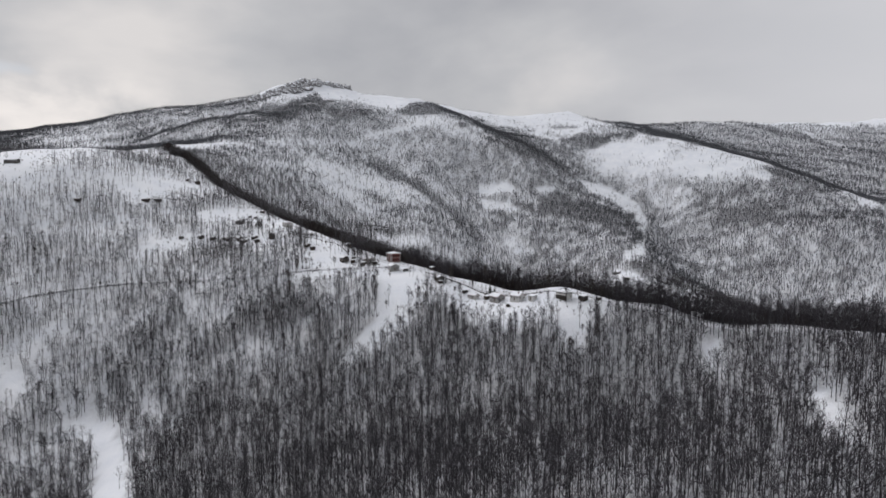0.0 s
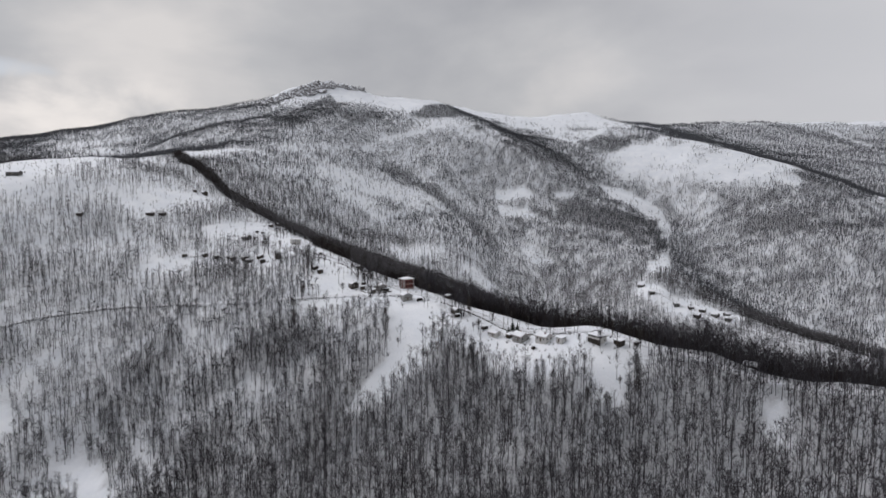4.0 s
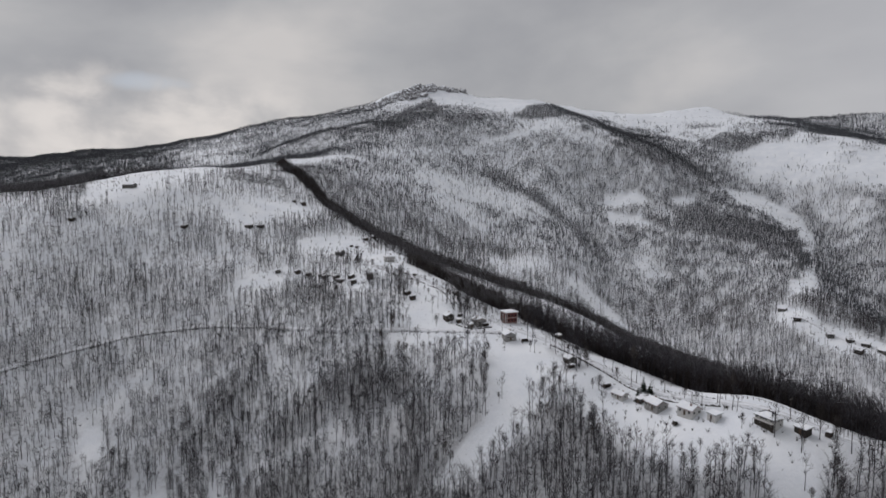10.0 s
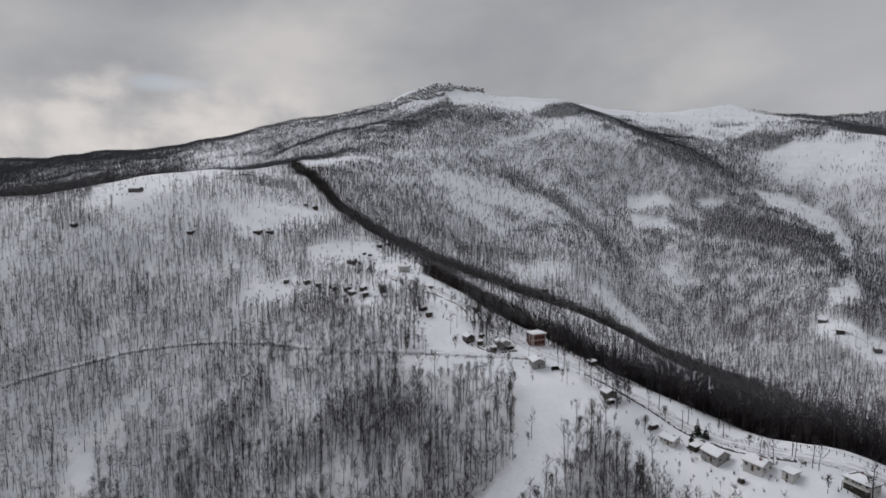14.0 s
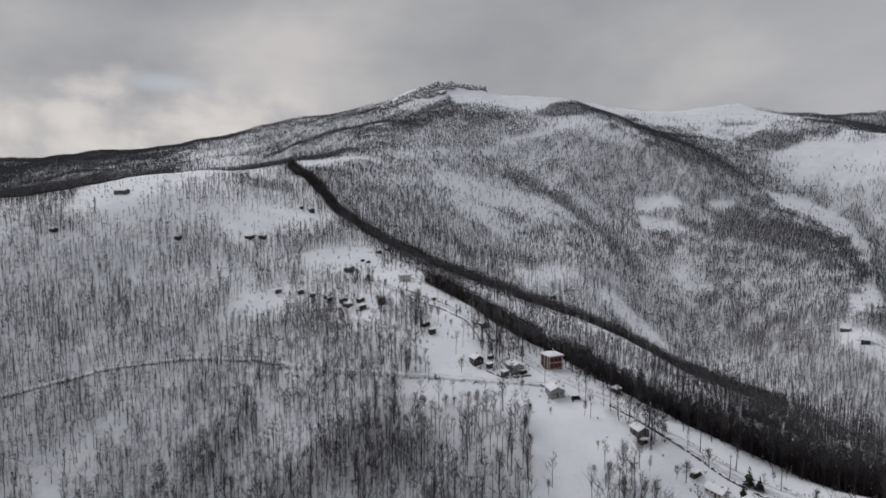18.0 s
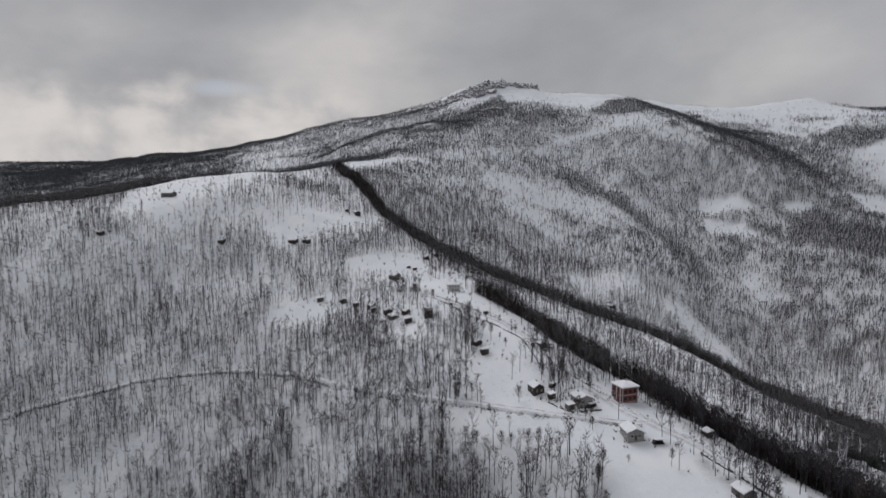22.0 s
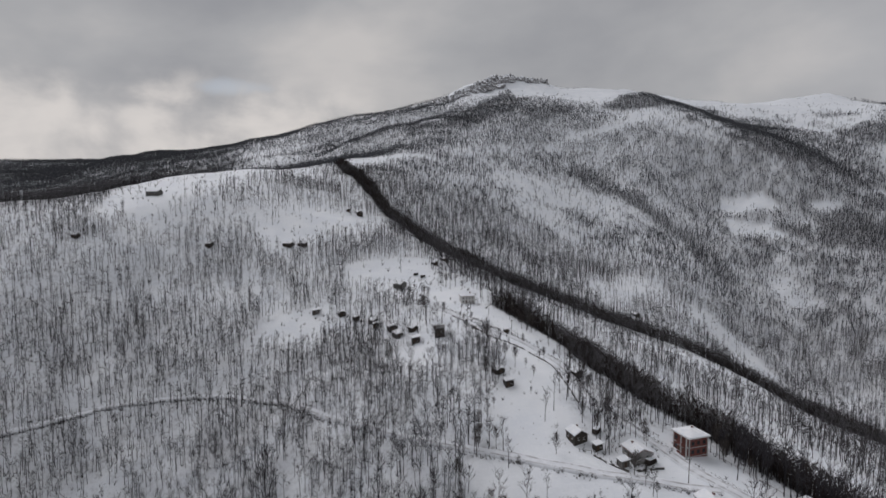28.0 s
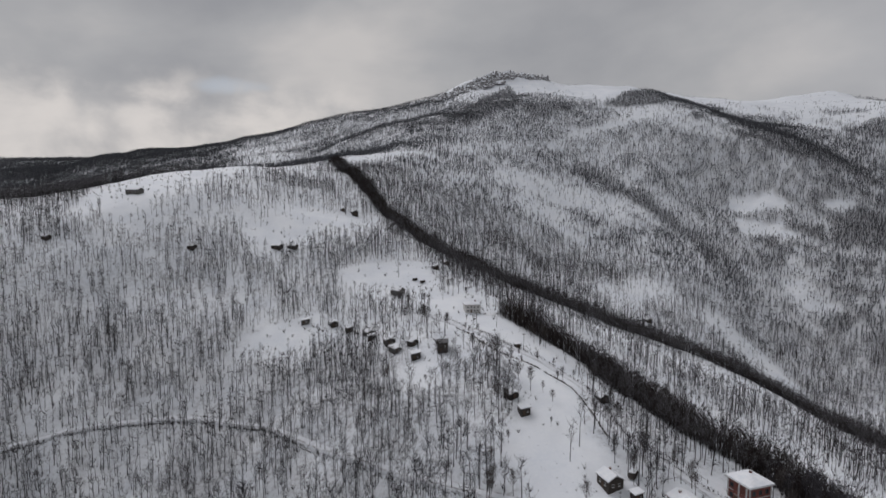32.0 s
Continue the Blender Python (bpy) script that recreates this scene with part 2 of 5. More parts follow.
RIGHT_SLOPE = ((900, 1195, 284), (860, 1000, 170), (836, 906, 108), (892, 757, 112), (960, 600, 90))
RIGHT_CREST = ((900, 1760, 470), (967, 1570, 428), (1010, 1380, 372), (1062, 1208, 322), (1079, 1029, 252), (1120, 937, 213), (1149, 845, 166), (1180, 700, 120))
BEYOND_RIGHT = ((1400, 1500, 330), (1450, 1150, 210), (1500, 900, 120), (1700, 1500, 300))
FAR_RIDGE = ((1441, 2100, 500), (1800, 2170, 552), (2248, 2270, 580), (2700, 2360, 612), (3070, 2300, 640), (3800, 2000, 640))
FAR_SLOPE = ((1700, 1900, 420), (2200, 1900, 430), (2341, 2036, 470), (2700, 1800, 400), (3300, 1500, 380))
BACK = ((-2600, 1900, 330), (-1700, 2300, 340), (-900, 2600, 380), (0, 2700, 470), (900, 3000, 520), (2000, 3300, 480), (3600, 3300, 420))
LEFT_HILLS = ((-3200, 1500, 330), (-2200, 1750, 345), (-1600, 1760, 338), (-1339, 1723, 328), (-1094, 1610, 334), (-1020, 1501, 318))
LEFT_HOLLOW = ((-400, 1250, 262), (-560, 1100, 225), (-700, 950, 190), (-900, 900, 160), (-1200, 950, 150))
HILL_FOOT = ((-560, 1420, 320), (-660, 1557, 346), (-850, 1350, 265), (-1102, 1411, 268))
LEFT_SLOPE_HIGH = ((-362, 546, 176), (-336, 524, 162), (-300, 520, 140), (-214, 563, 164), (-168, 640, 182), (-322, 625, 210))
LEFT_SLOPE_MID = ((-321, 454, 118), (-285, 470, 118), (-196, 418, 94), (-130, 440, 112), (-90, 372, 100), (-70, 373, 117), (-35, 365, 120), (-5, 318, 115))
LEFT_SLOPE_LOW = ((-293, 392, 84), (-230, 372, 66), (-208, 364, 64), (-156, 380, 80), (-78, 344, 93), (-30, 300, 97))
VILLAGE_EDGE = ((-48, 417, 131), (-90, 500, 138), (-90, 530, 144), (-12, 345, 125), (15, 310, 117), (46, 274, 114), (72, 239, 110), (93, 222, 104), (127, 168, 110), (180, 115, 103))
SNOW_FIELD = ((30, 250, 104), (15, 222, 84), (4, 207, 68), (-10, 190, 56))
HOLLOW = ((24, 23, 78), (10, 70, 60), (-20, 140, 44), (-71, 160, 30), (-67, 234, 38), (-152, 284, 18), (-170, 216, 0), (-260, 230, -10), (-420, 200, -30))
SHOULDER = ((109, -7, 86), (130, 87, 70), (74, 131, 76), (35, 125, 56), (162, 95, 82), (123, 119, 82), (189, 70, 94), (26, 169, 62))
NEAR = ((200, -120, 80), (60, -120, 70), (-10, -117, 60), (-150, -60, 20), (-350, 0, -20), (-600, 150, -40))
OUTER = ((-3500, 300, 200), (-2000, 0, 150), (-1000, -1200, 150), (0, -2500, 250), (1500, -1500, 200), (1500, 0, 100), (3000, 500, 300))
BEHIND_CREST = ((337, 85, 66), (275, 110, 74), (239, 123, 80), (207, 165, 84), (170, 215, 88), (135, 265, 90), (111, 319, 93), (87, 374, 99), (48, 441, 109), (16, 506, 119), (-18, 578, 130))
LINES = (VILLAGE_CREST, BEHIND_CREST, LEFT_CREST, SECOND_CREST, BETWEEN_CRESTS, THIRD_CREST, GULLY, FACE_LEFT, FACE_RIGHT, SADDLE, SUMMIT, SKYLINE, DOME, BEHIND_DOME, BUMP, BEHIND_BUMP,
         PATH_SPUR, RIGHT_VALLEY, RIGHT_SLOPE, RIGHT_CREST, BEYOND_RIGHT, FAR_RIDGE, FAR_SLOPE, BACK, LEFT_HILLS, LEFT_HOLLOW, HILL_FOOT,
         LEFT_SLOPE_HIGH, LEFT_SLOPE_MID, LEFT_SLOPE_LOW, VILLAGE_EDGE, SNOW_FIELD, HOLLOW, SHOULDER, NEAR, OUTER)


def along(line, step):
    """Points every step metres along a line."""
    out = [line[0]]
    for a, b in zip(line, line[1:]):
        n = max(1, round(math.dist(a[:2], b[:2]) / step))
        out += [tuple(p + (q - p) * k / n for p, q in zip(a, b)) for k in range(1, n + 1)]
    return out


def knots():
    pts = {}
    for line in LINES:
        far = math.hypot(line[0][0], line[0][1] - 300) > 1500
        for p in along(line, 300 if far else 45):
            pts[(round(p[0] / 12), round(p[1] / 12))] = p
    return np.array(list(pts.values()), float)


KNOTS = knots()


def spans(a, b):
    return np.sqrt((a[:, None, 0] - b[None, :, 0]) ** 2 + (a[:, None, 1] - b[None, :, 1]) ** 2 + 60.0)


def weigh():
    n = len(KNOTS)
    m = np.ones((n + 1, n + 1))
    m[:n, :n] = -spans(KNOTS, KNOTS) + np.eye(n) * 10.0
    m[n, n] = 0
    return np.linalg.solve(m, np.r_[KNOTS[:, 2], 0])


WEIGHTS = weigh()


def lattice(ix, iy, seed):
    h = (ix.astype(np.int64) * 374761393 + iy.astype(np.int64) * 668265263 + seed * 974711) & 0x7FFFFFFF
    h = ((h ^ (h >> 13)) * 1274126177) & 0x7FFFFFFF
    return ((h ^ (h >> 16)) & 0xFFFF) / 65535.0


def ripple(x, y, size, seed):
    """Smooth noise from 0 to 1 with bumps of that size."""
    u, v = x / size, y / size
    iu, iv = np.floor(u), np.floor(v)
    fu, fv = u - iu, v - iv
    fu, fv = fu * fu * (3 - 2 * fu), fv * fv * (3 - 2 * fv)
    a, b = lattice(iu, iv, seed), lattice(iu + 1, iv, seed)
    c, d = lattice(iu, iv + 1, seed), lattice(iu + 1, iv + 1, seed)
    return (a + (b - a) * fu) * (1 - fv) + (c + (d - c) * fu) * fv


def smooth(a, b, v):
    w = np.clip((v - a) / (b - a), 0, 1)
    return w * w * (3 - 2 * w)


def height(x, y):
    x, y = np.atleast_1d(np.asarray(x, float)), np.atleast_1d(np.asarray(y, float))
    z = np.empty_like(x)
    for k in range(0, len(x), 20000):
        p = np.stack([x[k:k + 20000], y[k:k + 20000]], 1)
        z[k:k + 20000] = -spans(p, KNOTS) @ WEIGHTS[:-1] + WEIGHTS[-1]
    far = smooth(250, 1100, np.hypot(x, y - 150))
    z += (ripple(x, y, 90, 3) - 0.5) * (3 + 8 * far) + (ripple(x, y, 34, 4) - 0.5) * (2.0 + 3 * far) + (ripple(x, y, 11, 5) - 0.5) * 1.0
    # the rock crown of the summit
    crown = np.exp(-(((x + 45) / 150) ** 2 + ((y - 1800) / 60) ** 2))
    return z + crown * (8 + 14 * (ripple(x, y, 24, 6) - 0.4))

# ---- ground: one sheet to the horizon ----
def stretched(lo, hi, mid, n, fine):
    """n + 1 places from lo to hi, dense about mid: steps grow with the distance from it."""
    def side(far, count):
        k = 1e-6
        for _ in range(60):
            a = far / math.sinh(k * count) if k * count < 50 else 0
            k += 0.002 if a * math.sinh(k) > fine else -0.0005
            k = max(k, 1e-6)
        a = far / math.sinh(k * count)
        return [a * math.sinh(k * i) for i in range(1, count + 1)]
    c = round(n * 0.5)
    left, right = side(mid - lo, c), side(hi - mid, n - c)
    return np.array([mid - v for v in reversed(left)] + [mid] + [mid + v for v in right])


XS, YS = stretched(-3600, 3900, 0, 440, 4.2), stretched(-2600, 3500, 330, 440, 4.0)
GX, GY = np.meshgrid(XS, YS)
GZ = height(GX.ravel(), GY.ravel()).reshape(GX.shape)


def bare(x, y, shapes, edge):
    """1 in the clear strips (x0, y0, x1, y1, half width), 0 outside."""
    m = np.zeros_like(x)
    wob = (ripple(x, y, 22, 21) - 0.5) * 1.1 + (ripple(x, y, 8, 22) - 0.5) * 0.5
    wide = ripple(x, y, 55, 23) - 0.5
    for x0, y0, x1, y1, r in shapes:
        dx, dy, far = x1 - x0, y1 - y0, 3 * r
        k = np.where((x > min(x0, x1) - far) & (x < max(x0, x1) + far) & (y > min(y0, y1) - far) & (y < max(y0, y1) + far))[0]
        px, py = x[k], y[k]
        f = np.clip(((px - x0) * dx + (py - y0) * dy) / (dx * dx + dy * dy + 1e-9), 0, 1)
        d = np.hypot(px - x0 - f * dx, py - y0 - f * dy) / r + wob[k] * min(0.85, 14 / r) + wide[k] * min(0.7, r / 40)
        m[k] = np.maximum(m[k], 1 - smooth(1 - edge, 1 + edge, d))
    return m
def open_field(x, y, shapes, ragged=2.5, soft=1.8):
    """1 inside the open fields, 0 outside, with edges that wander."""
    m = np.zeros_like(x)
    wob = (ripple(x, y, 5.5 * ragged, 21) - 0.5) * 2.4 * ragged + (ripple(x, y, 2.2 * ragged, 22) - 0.5) * 1.4 * ragged
    for pts in shapes:
        p = np.array(pts, float)
        lo, hi, far = p.min(0), p.max(0), 3 * ragged + soft
        k = np.where((x > lo[0] - far) & (x < hi[0] + far) & (y > lo[1] - far) & (y < hi[1] + far))[0]
        if not len(k):
            continue
        px, py = x[k], y[k]
        inside, near = np.zeros(len(k), bool), np.full(len(k), 1e9)
        for (ax, ay), (bx, by) in zip(p, np.roll(p, -1, 0)):
            dx, dy = bx - ax, by - ay
            f = np.clip(((px - ax) * dx + (py - ay) * dy) / (dx * dx + dy * dy + 1e-9), 0, 1)
            near = np.minimum(near, np.hypot(px - ax - f * dx, py - ay - f * dy))
            if dy:
                inside ^= ((ay > py) != (by > py)) & (px < ax + (py - ay) * dx / dy)
        m[k] = np.maximum(m[k], smooth(-soft, soft, np.where(inside, near, -near) + wob[k]))
    return m


# open snow: fields by their corners
HILL_FIELD = ((-22, 331), (-15, 355), (-10, 377), (5, 370), (14, 346), (22, 322), (9, 311), (-8, 315))
LANE_FIELD = ((-57, 487), (-24, 484), (-6, 441), (13, 395), (24, 353), (5, 362), (-9, 384), (-23, 412), (-40, 431))
HOUSE_FIELD = ((-28, 321), (-16, 324), (23, 316), (43, 334), (60, 318), (70, 303), (52, 278), (34, 272), (21, 282), (-5, 297), (-23, 300))
BIG_FIELD = ((35, 280), (67, 280), (76, 246), (61, 224), (51, 217), (39, 209), (26, 203), (14, 200), (1, 207), (13, 217), (27, 226), (31, 245))
CREST_FIELD = ((49, 300), (65, 296), (84, 284), (100, 262), (118, 232), (134, 208), (146, 190), (160, 170), (150, 160), (133, 172), (119, 190), (106, 216), (93, 242), (74, 263))
TERRACE = ((69, 240), (89, 246), (106, 221), (115, 194), (133, 180), (127, 160), (117, 160), (101, 168), (94, 178), (82, 193), (75, 205), (68, 217))
FARM_GAP = ((122, 168), (139, 158), (126, 132), (114, 137))
CABIN_GAP = ((74, 210), (87, 205), (112, 179), (105, 160), (93, 176), (77, 191))
CABIN_FIELD = ((-138, 555), (-104, 584), (-79, 582), (-63, 541), (-60, 512), (-70, 494), (-95, 498), (-115, 518), (-136, 528))
UPPER_LANE = ((-75, 521), (-48, 506), (-26, 490), (-7, 460), (0, 428), (16, 406), (6, 384), (-8, 400), (-22, 417), (-39, 438), (-60, 463))
WEST_FIELD = ((-176, 475), (-169, 486), (-151, 493), (-134, 494), (-127, 467), (-130, 445), (-153, 449), (-165, 456))
BARN_YARD = ((-62, 432), (-40, 432), (-34, 412), (-52, 402), (-64, 414))
HAMLET_YARD = ((-146, 492), (-118, 487), (-90, 469), (-60, 441), (-62, 428), (-80, 430), (-100, 450), (-125, 468))
UPPER_SLOPE = ((-400, 600), (-400, 720), (-300, 860), (-200, 840), (-130, 720), (-170, 640), (-240, 600), (-330, 560))
ROAD_FIELD = ((-24, 304), (21, 289), (45, 278), (38, 232), (12, 244), (-12, 274), (-29, 296))
GROVE_GAP = ((-73, 386), (-69, 411), (-63, 422), (-48, 411), (-45, 386), (-60, 382))
UPPER_FIELD = ((-196, 572), (-217, 568), (-238, 587), (-232, 619), (-199, 656), (-130, 702), (-122, 640), (-162, 612), (-176, 590), (-188, 576))
WEST_CREST = ((-372, 562), (-400, 625), (-438, 705), (-402, 805), (-330, 885), (-285, 945), (-238, 940), (-242, 880), (-275, 800), (-300, 722), (-318, 670), (-318, 615), (-322, 580), (-338, 572), (-356, 590))
WEST_PATCH = ((-358, 535), (-336, 550), (-319, 562), (-304, 550), (-318, 530), (-350, 527))
SADDLE_FIELD = ((-275, 930), (-262, 1005), (-136, 1072), (-108, 1086), (-205, 940), (-250, 892))
MID_BAND = ((-236, 522), (-210, 534), (-178, 521), (-159, 496), (-208, 502))
FOOT_FIELD = ((-236, 336), (-219, 336), (-202, 314), (-223, 308))
FOOT_PATH = ((-180, 290), (-162, 287), (-136, 265), (-124, 236), (-100, 172), (-76, 100), (-92, 100), (-118, 172), (-136, 228), (-150, 254), (-168, 271))
FOOT_GAP = ((174, 113), (180, 103), (168, 88), (162, 94))
FOOT_GLADE = ((174, 52), (182, 47), (157, 18), (149, 19), (163, 37))
FACE_HIGH = ((396, 1196), (464, 1180), (480, 1125), (384, 1150))
FACE_LOW = ((381, 1128), (440, 1105), (440, 1060), (366, 1068))
FACE_SPOT = ((514, 1130), (565, 1118), (540, 1098))
SPUR_PATH = ((664, 1210), (745, 1222), (783, 1162), (782, 1090), (757, 1026), (624, 834), (543, 718), (511, 724), (641, 916), (703, 1024), (706, 1098), (672, 1134))
MEADOW = ((10, 1120), (100, 1224), (144, 1168), (214, 1174), (186, 1095), (109, 1050), (21, 1044))
MEADOW_LOW = ((66, 950), (105, 995), (108, 922))
MEADOW_FOOT = ((94, 759), (197, 854), (200, 803), (117, 731))
THIRD_SPUR = ((199, 796), (246, 835), (275, 775), (292, 690), (284, 640), (258, 640), (243, 704), (220, 744))
HAMLET = ((485, 715), (495, 676), (490, 632), (525, 622), (545, 560), (525, 520), (500, 540), (478, 578), (463, 604), (452, 653))
EAST_FIELD = ((716, 1307), (868, 1423), (906, 1365), (1003, 1450), (1055, 1420), (1100, 1300), (1135, 1200), (1145, 1110), (1120, 1030), (1043, 965), (980, 1020), (905, 1085), (862, 1150), (850, 1212), (754, 1280))
EAST_LOW = ((826, 1119), (891, 1036), (886, 1000), (834, 1012), (812, 1095))
PEAK_SNOW = ((518, 1779), (659, 1790), (900, 2100), (1093, 2250), (1188, 2150), (1230, 1900), (930, 1475), (838, 1505), (785, 1496), (702, 1388), (692, 1495), (648, 1579), (566, 1624))
SUMMIT_SNOW = ((124, 1764), (266, 1780), (367, 1851), (290, 1650), (276, 1610), (231, 1590), (160, 1620), (110, 1665))
HIGH_TRACK = ((-122, 1131), (-12, 1262), (125, 1401), (213, 1435), (287, 1458), (365, 1484), (355, 1446), (266, 1417), (151, 1380), (-8, 1230), (-98, 1110))
FAR_FIELD = ((1136, 890), (1253, 949), (1400, 1010), (1400, 930), (1174, 790), (1110, 822))
VILLAGE_FIELDS = (HILL_FIELD, LANE_FIELD, HOUSE_FIELD, BIG_FIELD, CREST_FIELD, TERRACE, FARM_GAP, CABIN_GAP)
UPPER_FIELDS = (CABIN_FIELD, UPPER_LANE, WEST_FIELD, GROVE_GAP, BARN_YARD, UPPER_FIELD, WEST_CREST, SADDLE_FIELD, FOOT_FIELD, FOOT_PATH, FOOT_GAP, FOOT_GLADE)
FACE_FIELDS = (FACE_HIGH, FACE_LOW, FACE_SPOT, SPUR_PATH, THIRD_SPUR, HAMLET)
THIN_FIELDS = (MEADOW, MEADOW_LOW, MEADOW_FOOT, WEST_PATCH, MID_BAND, EAST_LOW, UPPER_SLOPE, HAMLET_YARD, ROAD_FIELD, HIGH_TRACK)
HIGH_FIELDS = (EAST_FIELD, FAR_FIELD, PEAK_SNOW, SUMMIT_SNOW)
# close brush on the mountain
BUMP_BRUSH = ((230, 1551), (270, 1590), (304, 1626), (356, 1655), (430, 1665), (470, 1600), (374, 1522), (286, 1525))
APRON_BRUSH = ((-147, 1424), (-76, 1568), (5, 1696), (33, 1605), (77, 1536), (137, 1531), (119, 1493), (16, 1518), (-68, 1404))
EAST_BRUSH = ((784, 1465), (825, 1490), (905, 1441), (854, 1381), (770, 1409))
FACE_BRUSH = ((499, 1101), (585, 1078), (645, 1063), (647, 979), (594, 852), (587, 914), (542, 993), (485, 1029))
RIDGE_BRUSH = ((465, 1515), (557, 1599), (615, 1423), (668, 1291), (673, 1247), (607, 1221), (524, 1268), (473, 1395))
BRUSH = (BUMP_BRUSH, APRON_BRUSH, EAST_BRUSH, FACE_BRUSH, RIDGE_BRUSH)
RAVINE_SCAR = ((2325, 1860, 2352, 2110, 17),)
# thinner wood
SPARSE = ((0, 400, -40, 520, 26), (850, 1330, 1000, 1100, 95), (10, 1075, 100, 1115, 45), (67, 985, 95, 955, 25), (150, 1150, 225, 1122, 35), (110, 790, 178, 845, 30), (387, 940, 392, 900, 25),
          (-230, 620, -190, 660, 22), (40, 590, 160, 580, 25),
          (-620, 1480, -560, 1350, 90), (90, 215, 140, 160, 20), (300, 1500, 420, 1400, 60), (28, 1005, 95, 1000, 36), (150, 1100, 192, 1080, 24), (150, 1406, 297, 1437, 14), (297, 1437, 418, 1463, 14))
THIN = ((50, 480, 150, 340, 44), (0, 612, 120, 585, 38), (120, 585, 230, 540, 40))
# crowded wood
THICK_CREST = ((-262, 945, -200, 845, 8), (-195, 838, -140, 738, 8), (-140, 738, -95, 694, 8), (-16, 478, -2, 462, 4), (-4, 466, 30, 434, 7),
               (30, 430, 62, 358, 9), (69, 361, 97, 309, 9), (99, 305, 125, 251, 9), (127, 249, 159, 201, 9), (161, 199, 197, 151, 9), (199, 149, 231, 105, 9), (233, 103, 287, 61, 11),
               (289, 59, 357, 27, 12))
THICK_SECOND = ((-95, 690, -50, 705, 8), (-50, 708, -8, 706, 8), (-8, 706, 60, 680, 8), (60, 680, 115, 664, 8), (115, 664, 168, 652, 8), (168, 652, 218, 640, 8),
                (218, 640, 264, 626, 9), (264, 626, 322, 572, 11))
THICK_FAR = ((-335, 1352, -255, 1366, 20), (-255, 1366, -150, 1376, 20), (-127, 1390, -46, 1440, 34), (-201, 1336, -90, 1360, 30), (60, 1500, 130, 1540, 30), (750, 1460, 850, 1440, 20), (415, 1425, 485, 1305, 16), (485, 1305, 548, 1222, 16), (1082, 1025, 1122, 935, 14), (1122, 935, 1152, 843, 14),
             (-980, 1520, -1300, 1500, 130), (-900, 1640, -640, 1740, 40), (560, 1080, 640, 1000, 40),
             (150, 1280, 229, 1183, 18), (229, 1183, 302, 1075, 20), (302, 1075, 316, 950, 20), (700, 1000, 640, 900, 16), (640, 880, 560, 780, 14), (880, 900, 960, 820, 40))
THICK_GROVE = ((-262, 742, -215, 754, 12), (-128, 440, -95, 425, 14), (-85, 400, -60, 372, 13), (-95, 502, -75, 482, 8), (-20, 380, -26, 402, 6), (-60, 300, -20, 275, 14))
BACK_SLOPE = ((60, 363, 90, 310, 7), (101, 315, 129, 265, 8), (131, 263, 163, 215, 8), (165, 213, 201, 165, 8), (203, 163, 237, 119, 9), (239, 117, 317, 79, 11))
THICK_NEAR = THICK_GROVE + THICK_CREST + THICK_SECOND
def far_thicket(x, y):
    """Dense patches on the mountain, with ragged edges."""
    close = 0.9 * open_field(x, y, BRUSH, 7.0, 5.0)
    return np.maximum(close, smooth(0.30, 0.62, bare(x, y, THICK_FAR, 0.9) * (0.35 + 0.9 * ripple(x, y, 22, 16))))


def wooded(x, y, z):
    """How thickly trees stand, 0 to 1."""
    big, mid, small = ripple(x, y, 150, 11), ripple(x, y, 48, 12), ripple(x, y, 15, 13)
    d = smooth(0.30, 0.66, 0.34 * big + 0.36 * mid + 0.30 * small)
    d = 0.60 + 0.40 * d
    lush = np.maximum(smooth(190, 420, x), 1 - smooth(150, 300, np.hypot(x - 50, y - 30)))
    lush = np.maximum(lush, 1 - smooth(70, 130, np.hypot((x + 60) * 0.8, y - 290)))
    lush = np.maximum(lush, 0.9 * (1 - smooth(110, 190, np.hypot(x + 270, y - 330))))
    d = np.maximum(d, lush * (0.75 + 0.25 * small))
    d *= (0.45 + 0.55 * smooth(0.28, 0.58, ripple(x, y, 8.5, 15))) * (0.72 + 0.28 * smooth(0.30, 0.60, ripple(x, y, 24, 19)))
    d = np.maximum(d, 0.74 * (1 - smooth(150, 300, np.hypot((x - 35) * 0.7, y - 40))))
    d *= 1 - 0.97 * np.maximum(open_field(x, y, VILLAGE_FIELDS), open_field(x, y, UPPER_FIELDS, 2.8))
    d *= 1 - 0.95 * open_field(x, y, FACE_FIELDS, 5.0)
    d *= 1 - 0.62 * open_field(x, y, THIN_FIELDS, 9.0, 8.0) * (0.55 + 0.45 * smooth(0.3, 0.55, ripple(x, y, 14, 18)))
    d *= 1 - 0.95 * open_field(x, y, HIGH_FIELDS, 12.0, 8.0) * (0.55 + 0.45 * smooth(0.30, 0.46, ripple(x, y, 38, 17)))
    d *= 1 - 0.72 * bare(x, y, SPARSE, 0.5)
    d *= 1 - 0.88 * bare(x, y, THIN, 0.3)
    d *= 1 - 0.95 * bare(x, y, RAVINE_SCAR, 0.2)
    line = 455 + 60 * (ripple(x, y, 120, 14) - 0.5) - 0.05 * (x - 300) + 190 * smooth(1250, 1500, x)
    high = smooth(line - 25, line + 25, z)
    d *= 1 - np.where(y > 1250, high, 0)
    d = np.maximum(np.maximum(d, bare(x, y, THICK_NEAR, 0.2) * (1 - 0.9 * open_field(x, y, VILLAGE_FIELDS + UPPER_FIELDS))), far_thicket(x, y)) * (1 - bare(x, y, BACK_SLOPE, 0.2))
    return np.clip(d, 0, 1)


